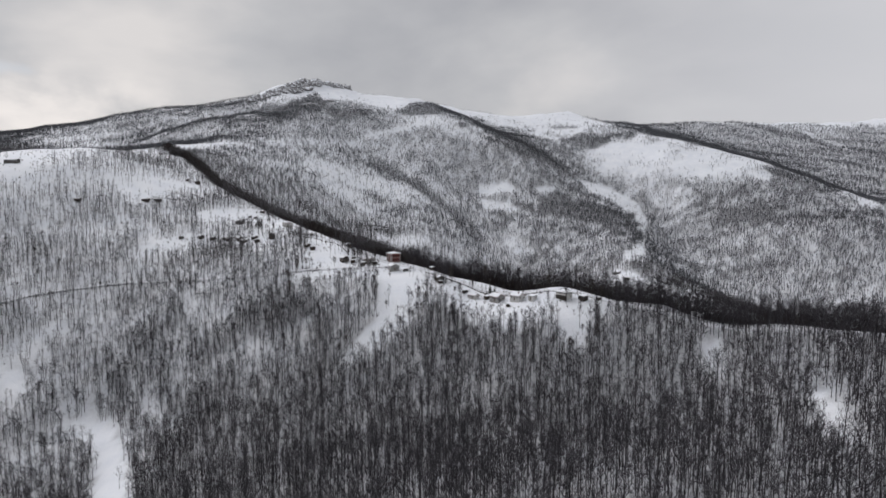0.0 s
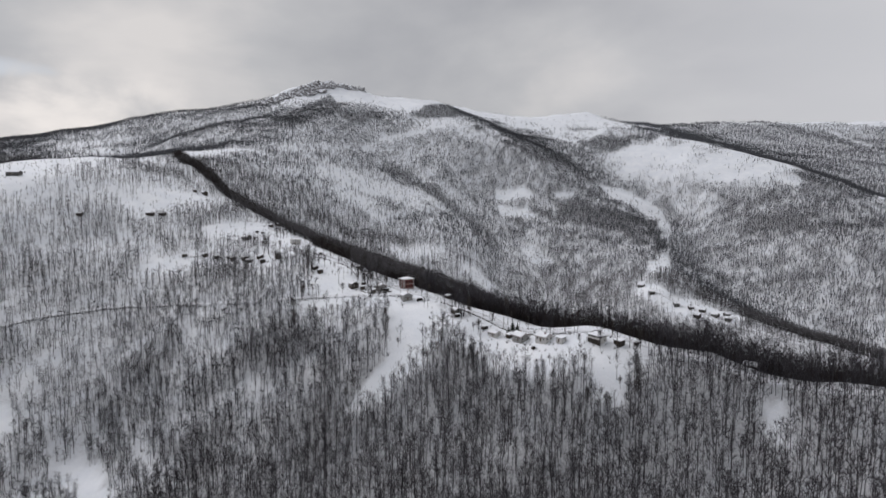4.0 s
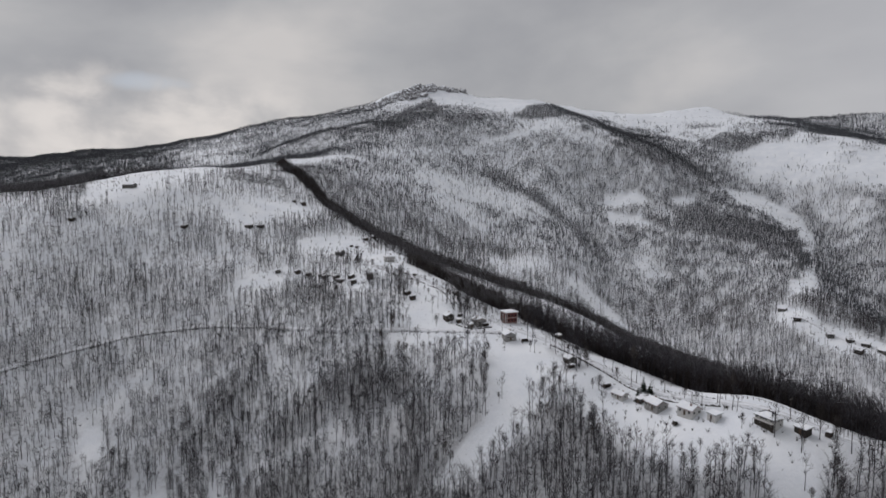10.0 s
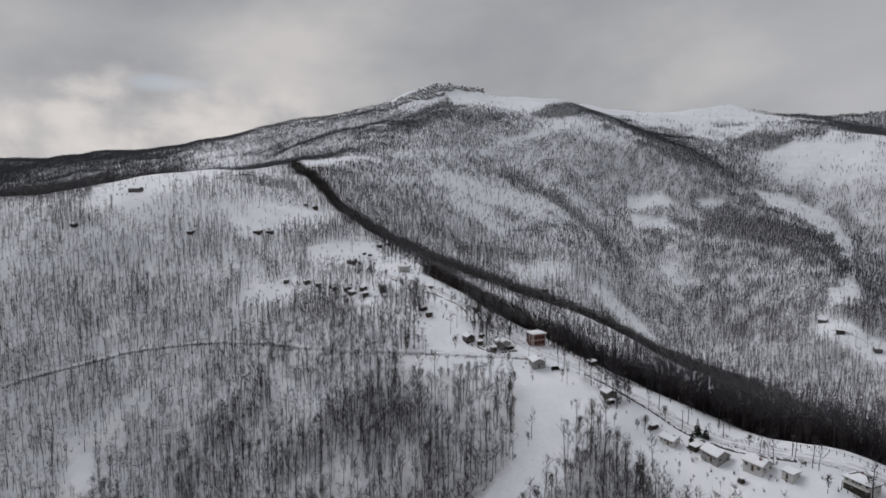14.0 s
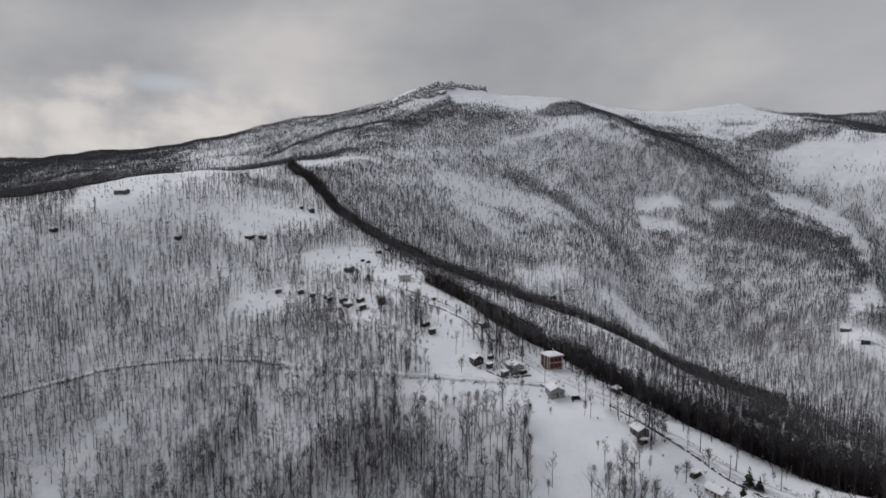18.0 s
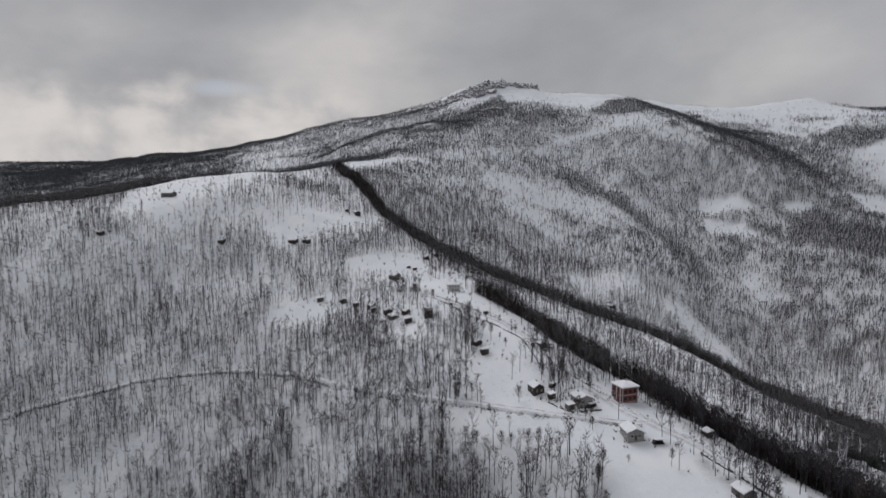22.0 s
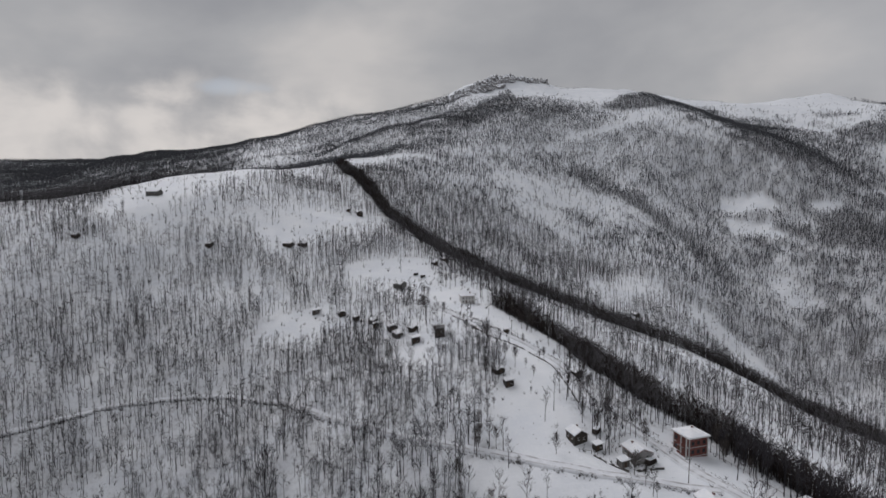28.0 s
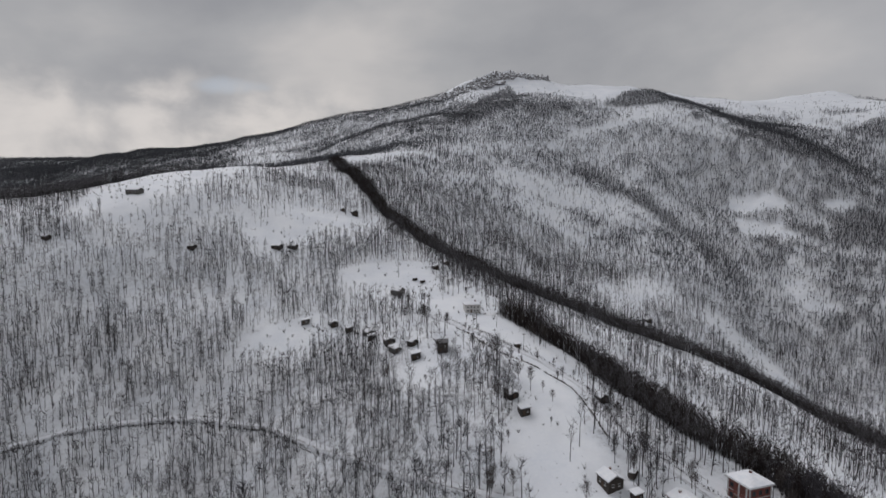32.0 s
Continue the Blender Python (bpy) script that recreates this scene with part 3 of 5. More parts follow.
def bramble_shade(x, y):
    """Where leaf litter, brambles and painted shade cover most of the snow under the trees."""
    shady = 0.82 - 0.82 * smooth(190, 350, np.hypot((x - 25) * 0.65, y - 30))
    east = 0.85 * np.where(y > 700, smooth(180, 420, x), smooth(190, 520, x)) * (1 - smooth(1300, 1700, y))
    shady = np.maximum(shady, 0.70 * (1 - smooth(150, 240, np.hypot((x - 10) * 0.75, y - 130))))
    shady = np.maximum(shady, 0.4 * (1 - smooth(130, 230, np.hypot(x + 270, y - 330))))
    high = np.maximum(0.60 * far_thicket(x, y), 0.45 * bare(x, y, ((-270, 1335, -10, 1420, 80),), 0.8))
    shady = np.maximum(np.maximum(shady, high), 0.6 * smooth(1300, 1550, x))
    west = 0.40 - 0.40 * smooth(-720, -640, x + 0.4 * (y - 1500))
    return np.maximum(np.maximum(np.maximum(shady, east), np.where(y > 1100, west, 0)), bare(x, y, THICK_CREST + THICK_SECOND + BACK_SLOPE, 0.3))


def ground():
    me = bpy.data.meshes.new("ground")
    ny, nx = GX.shape
    me.vertices.add(nx * ny)
    me.vertices.foreach_set("co", np.stack([GX, GY, GZ], -1).astype(np.float32).ravel())
    i = (np.arange(ny - 1)[:, None] * nx + np.arange(nx - 1)[None]).ravel()
    quads = np.stack([i, i + 1, i + nx + 1, i + nx], 1).astype(np.int32)
    me.loops.add(quads.size)
    me.loops.foreach_set("vertex_index", quads.ravel())
    me.polygons.add(len(quads))
    me.polygons.foreach_set("loop_start", np.arange(0, quads.size, 4, dtype=np.int32))
    me.polygons.foreach_set("use_smooth", np.ones(len(quads), bool))
    me.update(calc_edges=True)
    x, y = GX.ravel(), GY.ravel()
    w = wooded(x, y, GZ.ravel())
    layer = me.color_attributes.new("wood", "FLOAT_COLOR", "POINT")
    layer.data.foreach_set("color", np.stack([w, np.maximum(w, bare(x, y, BACK_SLOPE + THICK_CREST, 0.3)) * bramble_shade(x, y), 0 * w, 0 * w + 1], 1).astype(np.float32).ravel())
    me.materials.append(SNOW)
    return tagged(new("ground", me), "snow-covered mountain land with litter and painted shade under the woods", "ground", kind="structure")


ground()


# ---- bare trees ----
def stick(a, b, ra, rb, sides, verts, faces):
    """A tapered stick between two points."""
    a, b = Vector(a), Vector(b)
    way = (b - a).normalized()
    u = way.orthogonal().normalized()
    v = way.cross(u)
    n = len(verts)
    ring = [u * math.cos(6.2832 * k / sides) + v * math.sin(6.2832 * k / sides) for k in range(sides)]
    verts += [tuple(a + r * ra) for r in ring]
    if rb <= 0.004:
        verts.append(tuple(b))
        faces += [(n + k, n + (k + 1) % sides, n + sides) for k in range(sides)]
    else:
        verts += [tuple(b + r * rb) for r in ring]
        for k in range(sides):
            k2 = (k + 1) % sides
            faces += [(n + k, n + k2, n + sides + k2), (n + k, n + sides + k2, n + sides + k)]


def blade(a, b, w, verts, faces):
    """A thin twig: a single long triangle."""
    a, b = Vector(a), Vector(b)
    side = (b - a).cross(Vector((random.uniform(-1, 1), random.uniform(-1, 1), 0.2))).normalized() * w
    n = len(verts)
    verts += [tuple(a - side), tuple(a + side), tuple(b)]
    faces.append((n, n + 1, n + 2))


def bare_tree(tall, limbs, twigs, sides, thick, spread, fork=0.35, fine=0.05):
    """Trunk, and crown of limbs and twigs, of a leafless tree: two lists of triangles, and which of the crown's are twigs.
    With no sides the trunk is two crossed slivers, for far woods."""
    tv, tf, cv, cf, kind = [], [], [], [], []
    lean = Vector((random.uniform(-0.06, 0.06), random.uniform(-0.06, 0.06), 0)) * tall
    mid = Vector((lean.x * 0.4 + random.uniform(-0.2, 0.2), lean.y * 0.4 + random.uniform(-0.2, 0.2), tall * 0.5))
    top = Vector((lean.x, lean.y, tall))
    if sides:
        stick((0, 0, -1.2), mid, thick, thick * 0.6, sides, tv, tf)
        stick(mid, top, thick * 0.6, 0.0, sides, tv, tf)
    else:
        mid = top * 0.5
        for side in (Vector((thick, 0, 0)), Vector((0, thick, 0)))[:2 if twigs else 1]:
            n = len(tv)
            tv += [tuple(Vector((0, 0, -1.0)) - side), tuple(Vector((0, 0, -1.0)) + side), tuple(top)]
            tf.append((n, n + 1, n + 2))
    for k in range(limbs):
        f = fork + (0.95 - fork) * (k + random.random()) / limbs
        base = mid * (f * 2) if f < 0.5 else mid.lerp(top, f * 2 - 1)
        turn = k * 2.4 + random.uniform(-0.5, 0.5)
        reach = spread * tall * (1.15 - f) * random.uniform(0.7, 1.2)
        rise = reach * random.uniform(1.1, 2.3)
        end = base + Vector((math.cos(turn) * reach, math.sin(turn) * reach, rise))
        if sides > 3:
            stick(base, end, thick * 0.32, 0.0, 3, cv, cf)
        else:
            blade(base, end, thick * (0.36 if twigs else 1.9), cv, cf)
        kind += [0 if twigs else 1] * (len(cf) - len(kind))
        for _ in range(twigs):
            g = random.uniform(0.3, 0.98)
            p = base.lerp(end, g)
            q = p + Vector((random.uniform(-1, 1), random.uniform(-1, 1), random.uniform(0.3, 1.5))) * (0.15 * tall * random.uniform(0.6, 1.2))
            blade(p, q, fine, cv, cf)
        kind += [1] * (len(cf) - len(kind))
    return (tv, tf), (cv, cf), kind


def joined(tree):
    (tv, tf), (cv, cf), kind = tree
    n = len(tv)
    return np.array(tv + cv, np.float32), np.array(tf + [tuple(i + n for i in f) for f in cf], np.int32), np.array([0] * len(tf) + kind, np.int32)


def scatter(x0, y0, x1, y1, step, seed):
    """Places about step metres apart, jittered."""
    rng = np.random.default_rng(seed)
    gx, gy = np.meshgrid(np.arange(x0, x1, step), np.arange(y0, y1, step))
    gx, gy = gx.ravel() + rng.uniform(-0.6, 0.6, gx.size) * step, gy.ravel() + rng.uniform(-0.6, 0.6, gy.size) * step
    return gx, gy, rng


def plant(name, label, kinds, x, y, size, material, rng, group_kind="stuff"):
    """One mesh of many trees: a kind from the list for each place."""
    z = height(x, y)
    turn, pick = rng.uniform(0, 6.2832, len(x)), rng.integers(0, len(kinds), len(x))
    vs, fs, ms, at = [], [], [], 0
    for k, (v, f, mi) in enumerate(kinds):
        m = np.where(pick == k)[0]
        if not len(m):
            continue
        c, s, w = np.cos(turn[m])[:, None], np.sin(turn[m])[:, None], size[m][:, None]
        px = (v[None, :, 0] * c - v[None, :, 1] * s) * w + x[m][:, None]
        py = (v[None, :, 0] * s + v[None, :, 1] * c) * w + y[m][:, None]
        pz = v[None, :, 2] * w + z[m][:, None]
        vs.append(np.stack([px, py, pz], -1).reshape(-1, 3))
        fs.append((f[None] + (np.arange(len(m)) * len(v))[:, None, None] + at).reshape(-1, 3))
        ms.append(np.tile(mi, len(m)))
        at += len(m) * len(v)
    v, f = np.concatenate(vs).astype(np.float32), np.concatenate(fs).astype(np.int32)
    me = bpy.data.meshes.new(name)
    me.vertices.add(len(v))
    me.vertices.foreach_set("co", v.ravel())
    me.loops.add(f.size)
    me.loops.foreach_set("vertex_index", f.ravel())
    me.polygons.add(len(f))
    me.polygons.foreach_set("loop_start", np.arange(0, f.size, 3, dtype=np.int32))
    me.polygons.foreach_set("material_index", np.concatenate(ms))
    me.update(calc_edges=True)
    me.materials.append(material)
    me.materials.append(TWIGS[material.name])
    return tagged(new(name, me), label, "trees", kind=group_kind)


random.seed(5)
NEAR_KINDS = [joined(bare_tree(random.uniform(10.5, 15.5), 7, 8, 3, 0.17, 0.27, 0.42, 0.055)) for _ in range(12)]
HOLLOW_KINDS = [joined(bare_tree(random.uniform(10.5, 15.5), 8, 7, 3, 0.19, 0.27, 0.38, 0.068)) for _ in range(10)]
MID_KINDS = [joined(bare_tree(random.uniform(9, 14), 5, 3, 0, 0.20, 0.26, 0.40, 0.135)) for _ in range(10)]
FAR_KINDS = [joined(bare_tree(random.uniform(7.5, 12), 3, 0, 0, 0.32, 0.26, 0.28)) for _ in range(8)]
BELT_KINDS = [joined(bare_tree(random.uniform(5, 8.5), 8, 1, 0, 0.18, 0.36, 0.06, 0.14)) for _ in range(8)]


def wood(name, label, box, step, kinds, material, seed, keep, chance=wooded, small=0.6, large=1.15):
    x, y, rng = scatter(*box, step, seed)
    z = height(x, y)
    m = (rng.random(len(x)) < chance(x, y, z)) & keep(x, y, z)
    x, y = x[m], y[m]
    return plant(name, label, kinds, x, y, rng.uniform(small, large, len(x)), material, rng)


def off_line(x, y):
    """Distance in plan from the line along which the valley opens."""
    return np.hypot(x + 10, y - np.clip(y, -120, 160))


def seen(x, y):
    """The part of the land that lies ahead: a wide wedge to the north."""
    a = np.abs(x)
    west = np.minimum(np.minimum(np.minimum(60 + a, 40 + 1.13 * a), -37 + 1.42 * a), -117 + 2.05 * a)
    return (y > np.where(x < -10, west, -117 + 0.78 * a) - 28) & (y > -25)


def in_hollow(x, y):
    """The shaded foot of the valley, where the twigs carry no frost."""
    return np.hypot((x - 10) * 0.75, y - 130) + 70 * (ripple(x, y, 40, 48) - 0.5) < 240 - 400 * (bare(x, y, THICK_GROVE, 0.3) < 0.3) * (y > 352 - 0.25 * (x + 50))


wood("near_woods", "dense dark leafless trees in the shaded foot of the valley", (-420, -80, 330, 520), 2.8, HOLLOW_KINDS, BARK_DARK, 31,
     lambda x, y, z: (off_line(x, y) < 270) & seen(x, y) & in_hollow(x, y))
wood("frosted_woods", "leafless deciduous trees with frosted twigs standing in snow", (-420, -80, 330, 520), 3.2, NEAR_KINDS, BARK, 30,
     lambda x, y, z: (off_line(x, y) < 270) & seen(x, y) & ~in_hollow(x, y))
wood("slope_woods", "leafless deciduous trees on snowy slopes", (-900, 60, 900, 1000), 3.0, MID_KINDS, BARK, 32,
     lambda x, y, z: (off_line(x, y) >= 270) & (off_line(x, y) < 780) & seen(x, y))
wood("mountain_woods", "leafless woods on the mountain's snowy flanks", (-1500, 500, 1500, 1950), 3.15, FAR_KINDS, BARK_HAZE, 33,
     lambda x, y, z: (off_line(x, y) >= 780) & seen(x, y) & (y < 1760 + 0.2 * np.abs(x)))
wood("far_woods", "distant leafless woods on the far ridge", (1150, 780, 3600, 2500), 7, FAR_KINDS, BARK_HAZE, 34,
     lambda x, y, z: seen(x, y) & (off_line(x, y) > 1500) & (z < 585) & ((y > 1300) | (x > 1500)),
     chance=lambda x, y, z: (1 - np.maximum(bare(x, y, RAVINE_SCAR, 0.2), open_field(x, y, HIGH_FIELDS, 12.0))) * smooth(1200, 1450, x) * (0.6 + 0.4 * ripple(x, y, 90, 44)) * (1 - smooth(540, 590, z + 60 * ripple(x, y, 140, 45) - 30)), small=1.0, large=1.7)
wood("hill_woods", "dark dense leafless woods on the distant hills", (-1750, 1150, -560, 1760), 3.9, FAR_KINDS, BARK_HAZE, 40,
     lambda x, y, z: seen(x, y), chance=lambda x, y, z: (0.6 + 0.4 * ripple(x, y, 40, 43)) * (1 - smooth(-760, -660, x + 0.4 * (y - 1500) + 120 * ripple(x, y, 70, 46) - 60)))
wood("side_woods", "leafless woods on the slopes to the side of the spur", (-640, -330, 560, 480), 6.5, FAR_KINDS, BARK, 47,
     lambda x, y, z: ~seen(x, y) & (np.hypot(x, y - 60) < 520))
wood("crest_belt", "crowded dark leafless scrub and trees along the crest", (-320, 0, 380, 980), 1.5, BELT_KINDS, BELT, 35,
     lambda x, y, z: y > 0, chance=lambda x, y, z: np.maximum(0.95 * bare(x, y, THICK_CREST, 0.25), 0.85 * bare(x, y, BACK_SLOPE, 0.3)), small=0.95, large=1.5)
wood("second_belt", "crowded dark leafless trees along the second crest", (-120, 540, 360, 740), 1.5, BELT_KINDS, BELT, 36,
     lambda x, y, z: y > 0, chance=lambda x, y, z: 0.95 * bare(x, y, THICK_SECOND, 0.25), small=0.95, large=1.5)


def shrub(tall, stems):
    """A leafless bush: stems that fan out from the foot."""
    v, f = [], []
    for k in range(stems):
        turn, lean = k * 2.4 + random.random(), random.uniform(0.15, 0.75)
        top = Vector((math.cos(turn) * lean, math.sin(turn) * lean, 1)) * (tall * random.uniform(0.7, 1.1))
        blade((0, 0, -0.2), top, 0.035 + 0.012 * tall, v, f)
    return np.array(v, np.float32), np.array(f, np.int32), np.ones(len(f), np.int32)


SHRUB_KINDS = [shrub(random.uniform(1.2, 3.0), 13) for _ in range(8)]
wood("undergrowth", "low leafless brush between the trees in snow", (-330, -60, 300, 470), 4.6, SHRUB_KINDS, BARK_DARK, 37,
     lambda x, y, z: (off_line(x, y) < 280) & seen(x, y), chance=lambda x, y, z: wooded(x, y, z) * (0.45 + 0.55 * bramble_shade(x, y)))
wood("slope_scrub", "low leafless scrub dotted over the snowy slopes", (-520, 250, 760, 1150), 7.0, SHRUB_KINDS, BELT, 38,
     lambda x, y, z: (off_line(x, y) >= 280) & seen(x, y), chance=lambda x, y, z: 0.12 + 0.5 * ripple(x, y, 30, 41) + 0.4 * bare(x, y, ((330, 820, 310, 1050, 60),), 0.6), large=1.4)
wood("summit_scrub", "scattered dark scrub on the open summit snow", (-700, 1500, 1300, 2300), 19.0, SHRUB_KINDS, BARK, 39,
     lambda x, y, z: z > 420, chance=lambda x, y, z: 0.6 * smooth(0.55, 0.8, ripple(x, y, 60, 42)), small=1.2, large=2.4)


# ---- roads ----
def part(name, verts, faces, material, parent=None, label="", smoothed=False):
    """Links a mesh as one object, under a thing or one of its parts."""
    me = bpy.data.meshes.new(name)
    me.from_pydata([tuple(v) for v in verts], [], [tuple(f) for f in faces])
    if smoothed:
        me.polygons.foreach_set("use_smooth", np.ones(len(me.polygons), bool))
    me.materials.append(material)
    ob = new(name, me)
    ob.parent = parent
    return tagged(ob, label) if label else ob


def shared(name, mesh, parent):
    ob = new(name, mesh)
    ob.parent = parent
    return ob


def ground_at(x, y):
    return float(height(x, y)[0])


def rutted(name):
    m = Mat(name, 0.7, spec=0.2)
    uv = m.t.nodes.new("ShaderNodeUVMap")
    uv.uv_map = "across"
    sep = m.t.nodes.new("ShaderNodeSeparateXYZ")
    m.link(uv.outputs["UV"], sep.inputs[0])
    wave = m.node("ShaderNodeMath")
    wave.operation = "PINGPONG"
    m.link(sep.outputs["X"], wave.inputs[0])
    wave.inputs[1].default_value = 0.5
    rut = m.ramp(wave.outputs[0], ((0.14, (0, 0, 0)), (0.21, (1, 1, 1)), (0.27, (1, 1, 1)), (0.34, (0, 0, 0))))
    worn = m.mix(1.0, rut, m.span(m.noise(0.25, 6, 0.7), 0.40, 0.62, 0.0, 0.75), "MULTIPLY")
    snow = m.mix(m.span(m.noise(0.4, 5), 0.3, 0.7), (0.64, 0.66, 0.70), (0.79, 0.81, 0.85))
    m.colour(m.mix(worn, snow, m.ramp(m.noise(3.0, 4), ((0.3, (0.07, 0.06, 0.055)), (0.7, (0.20, 0.18, 0.17))))))
    m.bump(m.noise(1.2, 6), 0.15, 0.6)
    return m.m


ROAD = rutted("rutted_snow_road")


def ribbon(name, line, half, label, lift=0.35):
    """A road draped over the land."""
    pts = along([(x, y, 0) for x, y in line], 3.0)
    p = np.array(pts)[:, :2]
    for _ in range(6):
        p[1:-1] = 0.25 * p[:-2] + 0.5 * p[1:-1] + 0.25 * p[2:]
    t = np.gradient(p, axis=0)
    t /= np.linalg.norm(t, axis=1, keepdims=True) + 1e-9
    side = np.stack([-t[:, 1], t[:, 0]], 1)
    rows, n = [], len(p)
    offs = (-1.25, -1.0, -0.5, 0.0, 0.5, 1.0, 1.25)
    for o in offs:
        q = p + side * o * half
        z = height(q[:, 0], q[:, 1])
        rows.append(np.column_stack([q, z]))
    level = np.mean([r[:, 2] for r in rows[1:-1]], axis=0)
    for r, o in zip(rows, offs):
        r[:, 2] = r[:, 2] - 0.5 if abs(o) > 1.1 else 0.5 * r[:, 2] + 0.5 * level + lift
    v = np.concatenate(rows)
    f = [(a * n + i, a * n + i + 1, (a + 1) * n + i + 1, (a + 1) * n + i) for a in range(len(offs) - 1) for i in range(n - 1)]
    ob = part(name, v, [q[::-1] for q in f], ROAD, None, label, smoothed=True)
    uv = ob.data.uv_layers.new(name="across")
    idx = np.empty(len(ob.data.loops), np.int32)
    ob.data.loops.foreach_get("vertex_index", idx)
    across = np.array([(o + 1.25) / 2.5 for o in offs])[idx // n]
    uv.data.foreach_set("uv", np.column_stack([across, (idx % n) / 10.0]).astype(np.float32).ravel())
    return tagged(ob, category="road", kind="structure")


HILL_ROAD = ((-420, 330), (-360, 352), (-302, 382), (-273, 394), (-233, 411), (-200, 417), (-172, 416), (-131, 404), (-105, 384), (-79, 364), (-50, 344), (-27, 328), (12, 307), (54, 294))
STREET = ((42, 320), (55, 297), (74, 280), (84, 257), (94, 239), (104, 226), (114, 210), (125, 193), (148, 166), (172, 137), (205, 91), (262, 42))
LANE = ((-60, 470), (-45, 456), (-28, 436), (-11, 419), (4, 404), (14, 390), (19, 370), (22, 350), (42, 320))
SPUR_ROAD = ((470, 660), (490, 612), (505, 560), (522, 500), (540, 440))
ribbon("road_1", HILL_ROAD, 2.0, "narrow snow-covered hillside road with dark wheel ruts")
ribbon("road_2", STREET, 2.2, "snowy village street with dark wheel ruts")
ribbon("road_3", LANE, 1.7, "snowy lane with dark ruts climbing between fields")
ribbon("road_4", SPUR_ROAD, 2.0, "far snowy track on the opposite spur")


def hedge(name, label, line, off, gap, seed, size=1.0):
    """A ragged row of brush beside a road."""
    rng = np.random.default_rng(seed)
    p = np.array(along([(x, y, 0) for x, y in line], gap))[:, :2]
    t = np.gradient(p, axis=0)
    t /= np.linalg.norm(t, axis=1, keepdims=True) + 1e-9
    p = p + np.stack([-t[:, 1], t[:, 0]], 1) * (off + rng.uniform(-0.8, 0.8, len(p)))[:, None]
    p = p[rng.random(len(p)) < smooth(0.25, 0.6, ripple(p[:, 0], p[:, 1], 26, seed)) * 0.6 + 0.4]
    return plant(name, label, SHRUB_KINDS, p[:, 0].copy(), p[:, 1].copy(), rng.uniform(0.5, 1.0, len(p)) * size, BELT, rng)


hedge("road_brush", "dark brush along the edge of the hillside road", HILL_ROAD, -2.9, 0.6, 51, 0.85)
hedge("lane_brush", "dark brush along the lane", LANE, 2.4, 0.3, 52, 0.5)
hedge("street_edge_brush", "dark low brush along the lower edge of the street", STREET[2:9], -2.8, 0.35, 54, 0.4)
hedge("street_brush", "dark brush along the village street", STREET[:8], 3.0, 0.6, 53, 0.5)


# ---- buildings ----
def brickwork(name):
    m = Mat(name, 0.9)
    b = m.t.nodes.new("ShaderNodeTexBrick")
    b.inputs["Scale"].default_value = 2.2
    b.inputs["Color1"].default_value, b.inputs["Color2"].default_value, b.inputs["Mortar"].default_value = (0.21, 0.060, 0.048, 1), (0.14, 0.045, 0.038, 1), (0.17, 0.13, 0.12, 1)
    m.link(m.coord.outputs["Object"], b.inputs["Vector"])
    m.colour(m.mix(m.span(m.noise(0.8, 5), 0.35, 0.7, 0, 0.5), b.outputs["Color"], (0.12, 0.05, 0.04)))
    return m.m


def boards(name, dark, light):
    m = Mat(name, 0.85)
    base = m.mix(m.span(m.noise(1.0, 5, stretch=(6, 6, 0.35)), 0.35, 0.65), dark, light)
    m.colour(m.mix(m.span(m.random(), 0, 1, 0, 0.4), base, dark))
    return m.m


def roof_snow():
    m = Mat("roof_snow", 0.7, spec=0.2)
    m.colour(m.mix(m.span(m.noise(0.7, 6), 0.3, 0.7), (0.74, 0.77, 0.82), (0.86, 0.87, 0.89)))
    m.bump(m.noise(1.5, 5), 0.1, 0.5)
    return m.m


def pane_glass():
    m = Mat("window_glass", 0.08, spec=0.6)
    m.colour((0.02, 0.024, 0.03))
    return m.m


BRICK = brickwork("red_brick")
PLASTER = simple("white_plaster", (0.60, 0.59, 0.575), size=0.8, spread=0.15)
GREY_WALL = simple("grey_render", (0.30, 0.295, 0.29), size=0.8)
STONE = simple("rubble_stone", (0.13, 0.125, 0.12), size=2.0, spread=0.45, bump=0.04)
CONCRETE = simple("pale_concrete", (0.48, 0.47, 0.46), size=1.0)
DARK_BOARD = boards("dark_boards", (0.030, 0.026, 0.024), (0.085, 0.072, 0.062))
GREY_BOARD = boards("grey_boards", (0.10, 0.095, 0.09), (0.22, 0.21, 0.20))
TIN = simple("dark_tin_roof", (0.10, 0.10, 0.105), rough=0.5, metal=0.4)
TILE = simple("old_red_tile", (0.19, 0.075, 0.055), size=3.0)
CAP = roof_snow()
GLASS = pane_glass()
FRAME = simple("window_paint", (0.62, 0.61, 0.58), size=4.0)
DOOR = boards("door_boards", (0.06, 0.04, 0.03), (0.13, 0.09, 0.06))
RUST = simple("rusty_iron", (0.12, 0.07, 0.05), rough=0.7, metal=0.3)


def box(x0, y0, z0, x1, y1, z1):
    v = [(x, y, z) for z in (z0, z1) for x, y in ((x0, y0), (x1, y0), (x1, y1), (x0, y1))]
    return v, [(3, 2, 1, 0), (4, 5, 6, 7), (0, 1, 5, 4), (1, 2, 6, 5), (2, 3, 7, 6), (3, 0, 4, 7)]


def add(into, more):
    n = len(into[0])
    into[0].extend(more[0])
    into[1].extend([tuple(i + n for i in f) for f in more[1]])
    return into


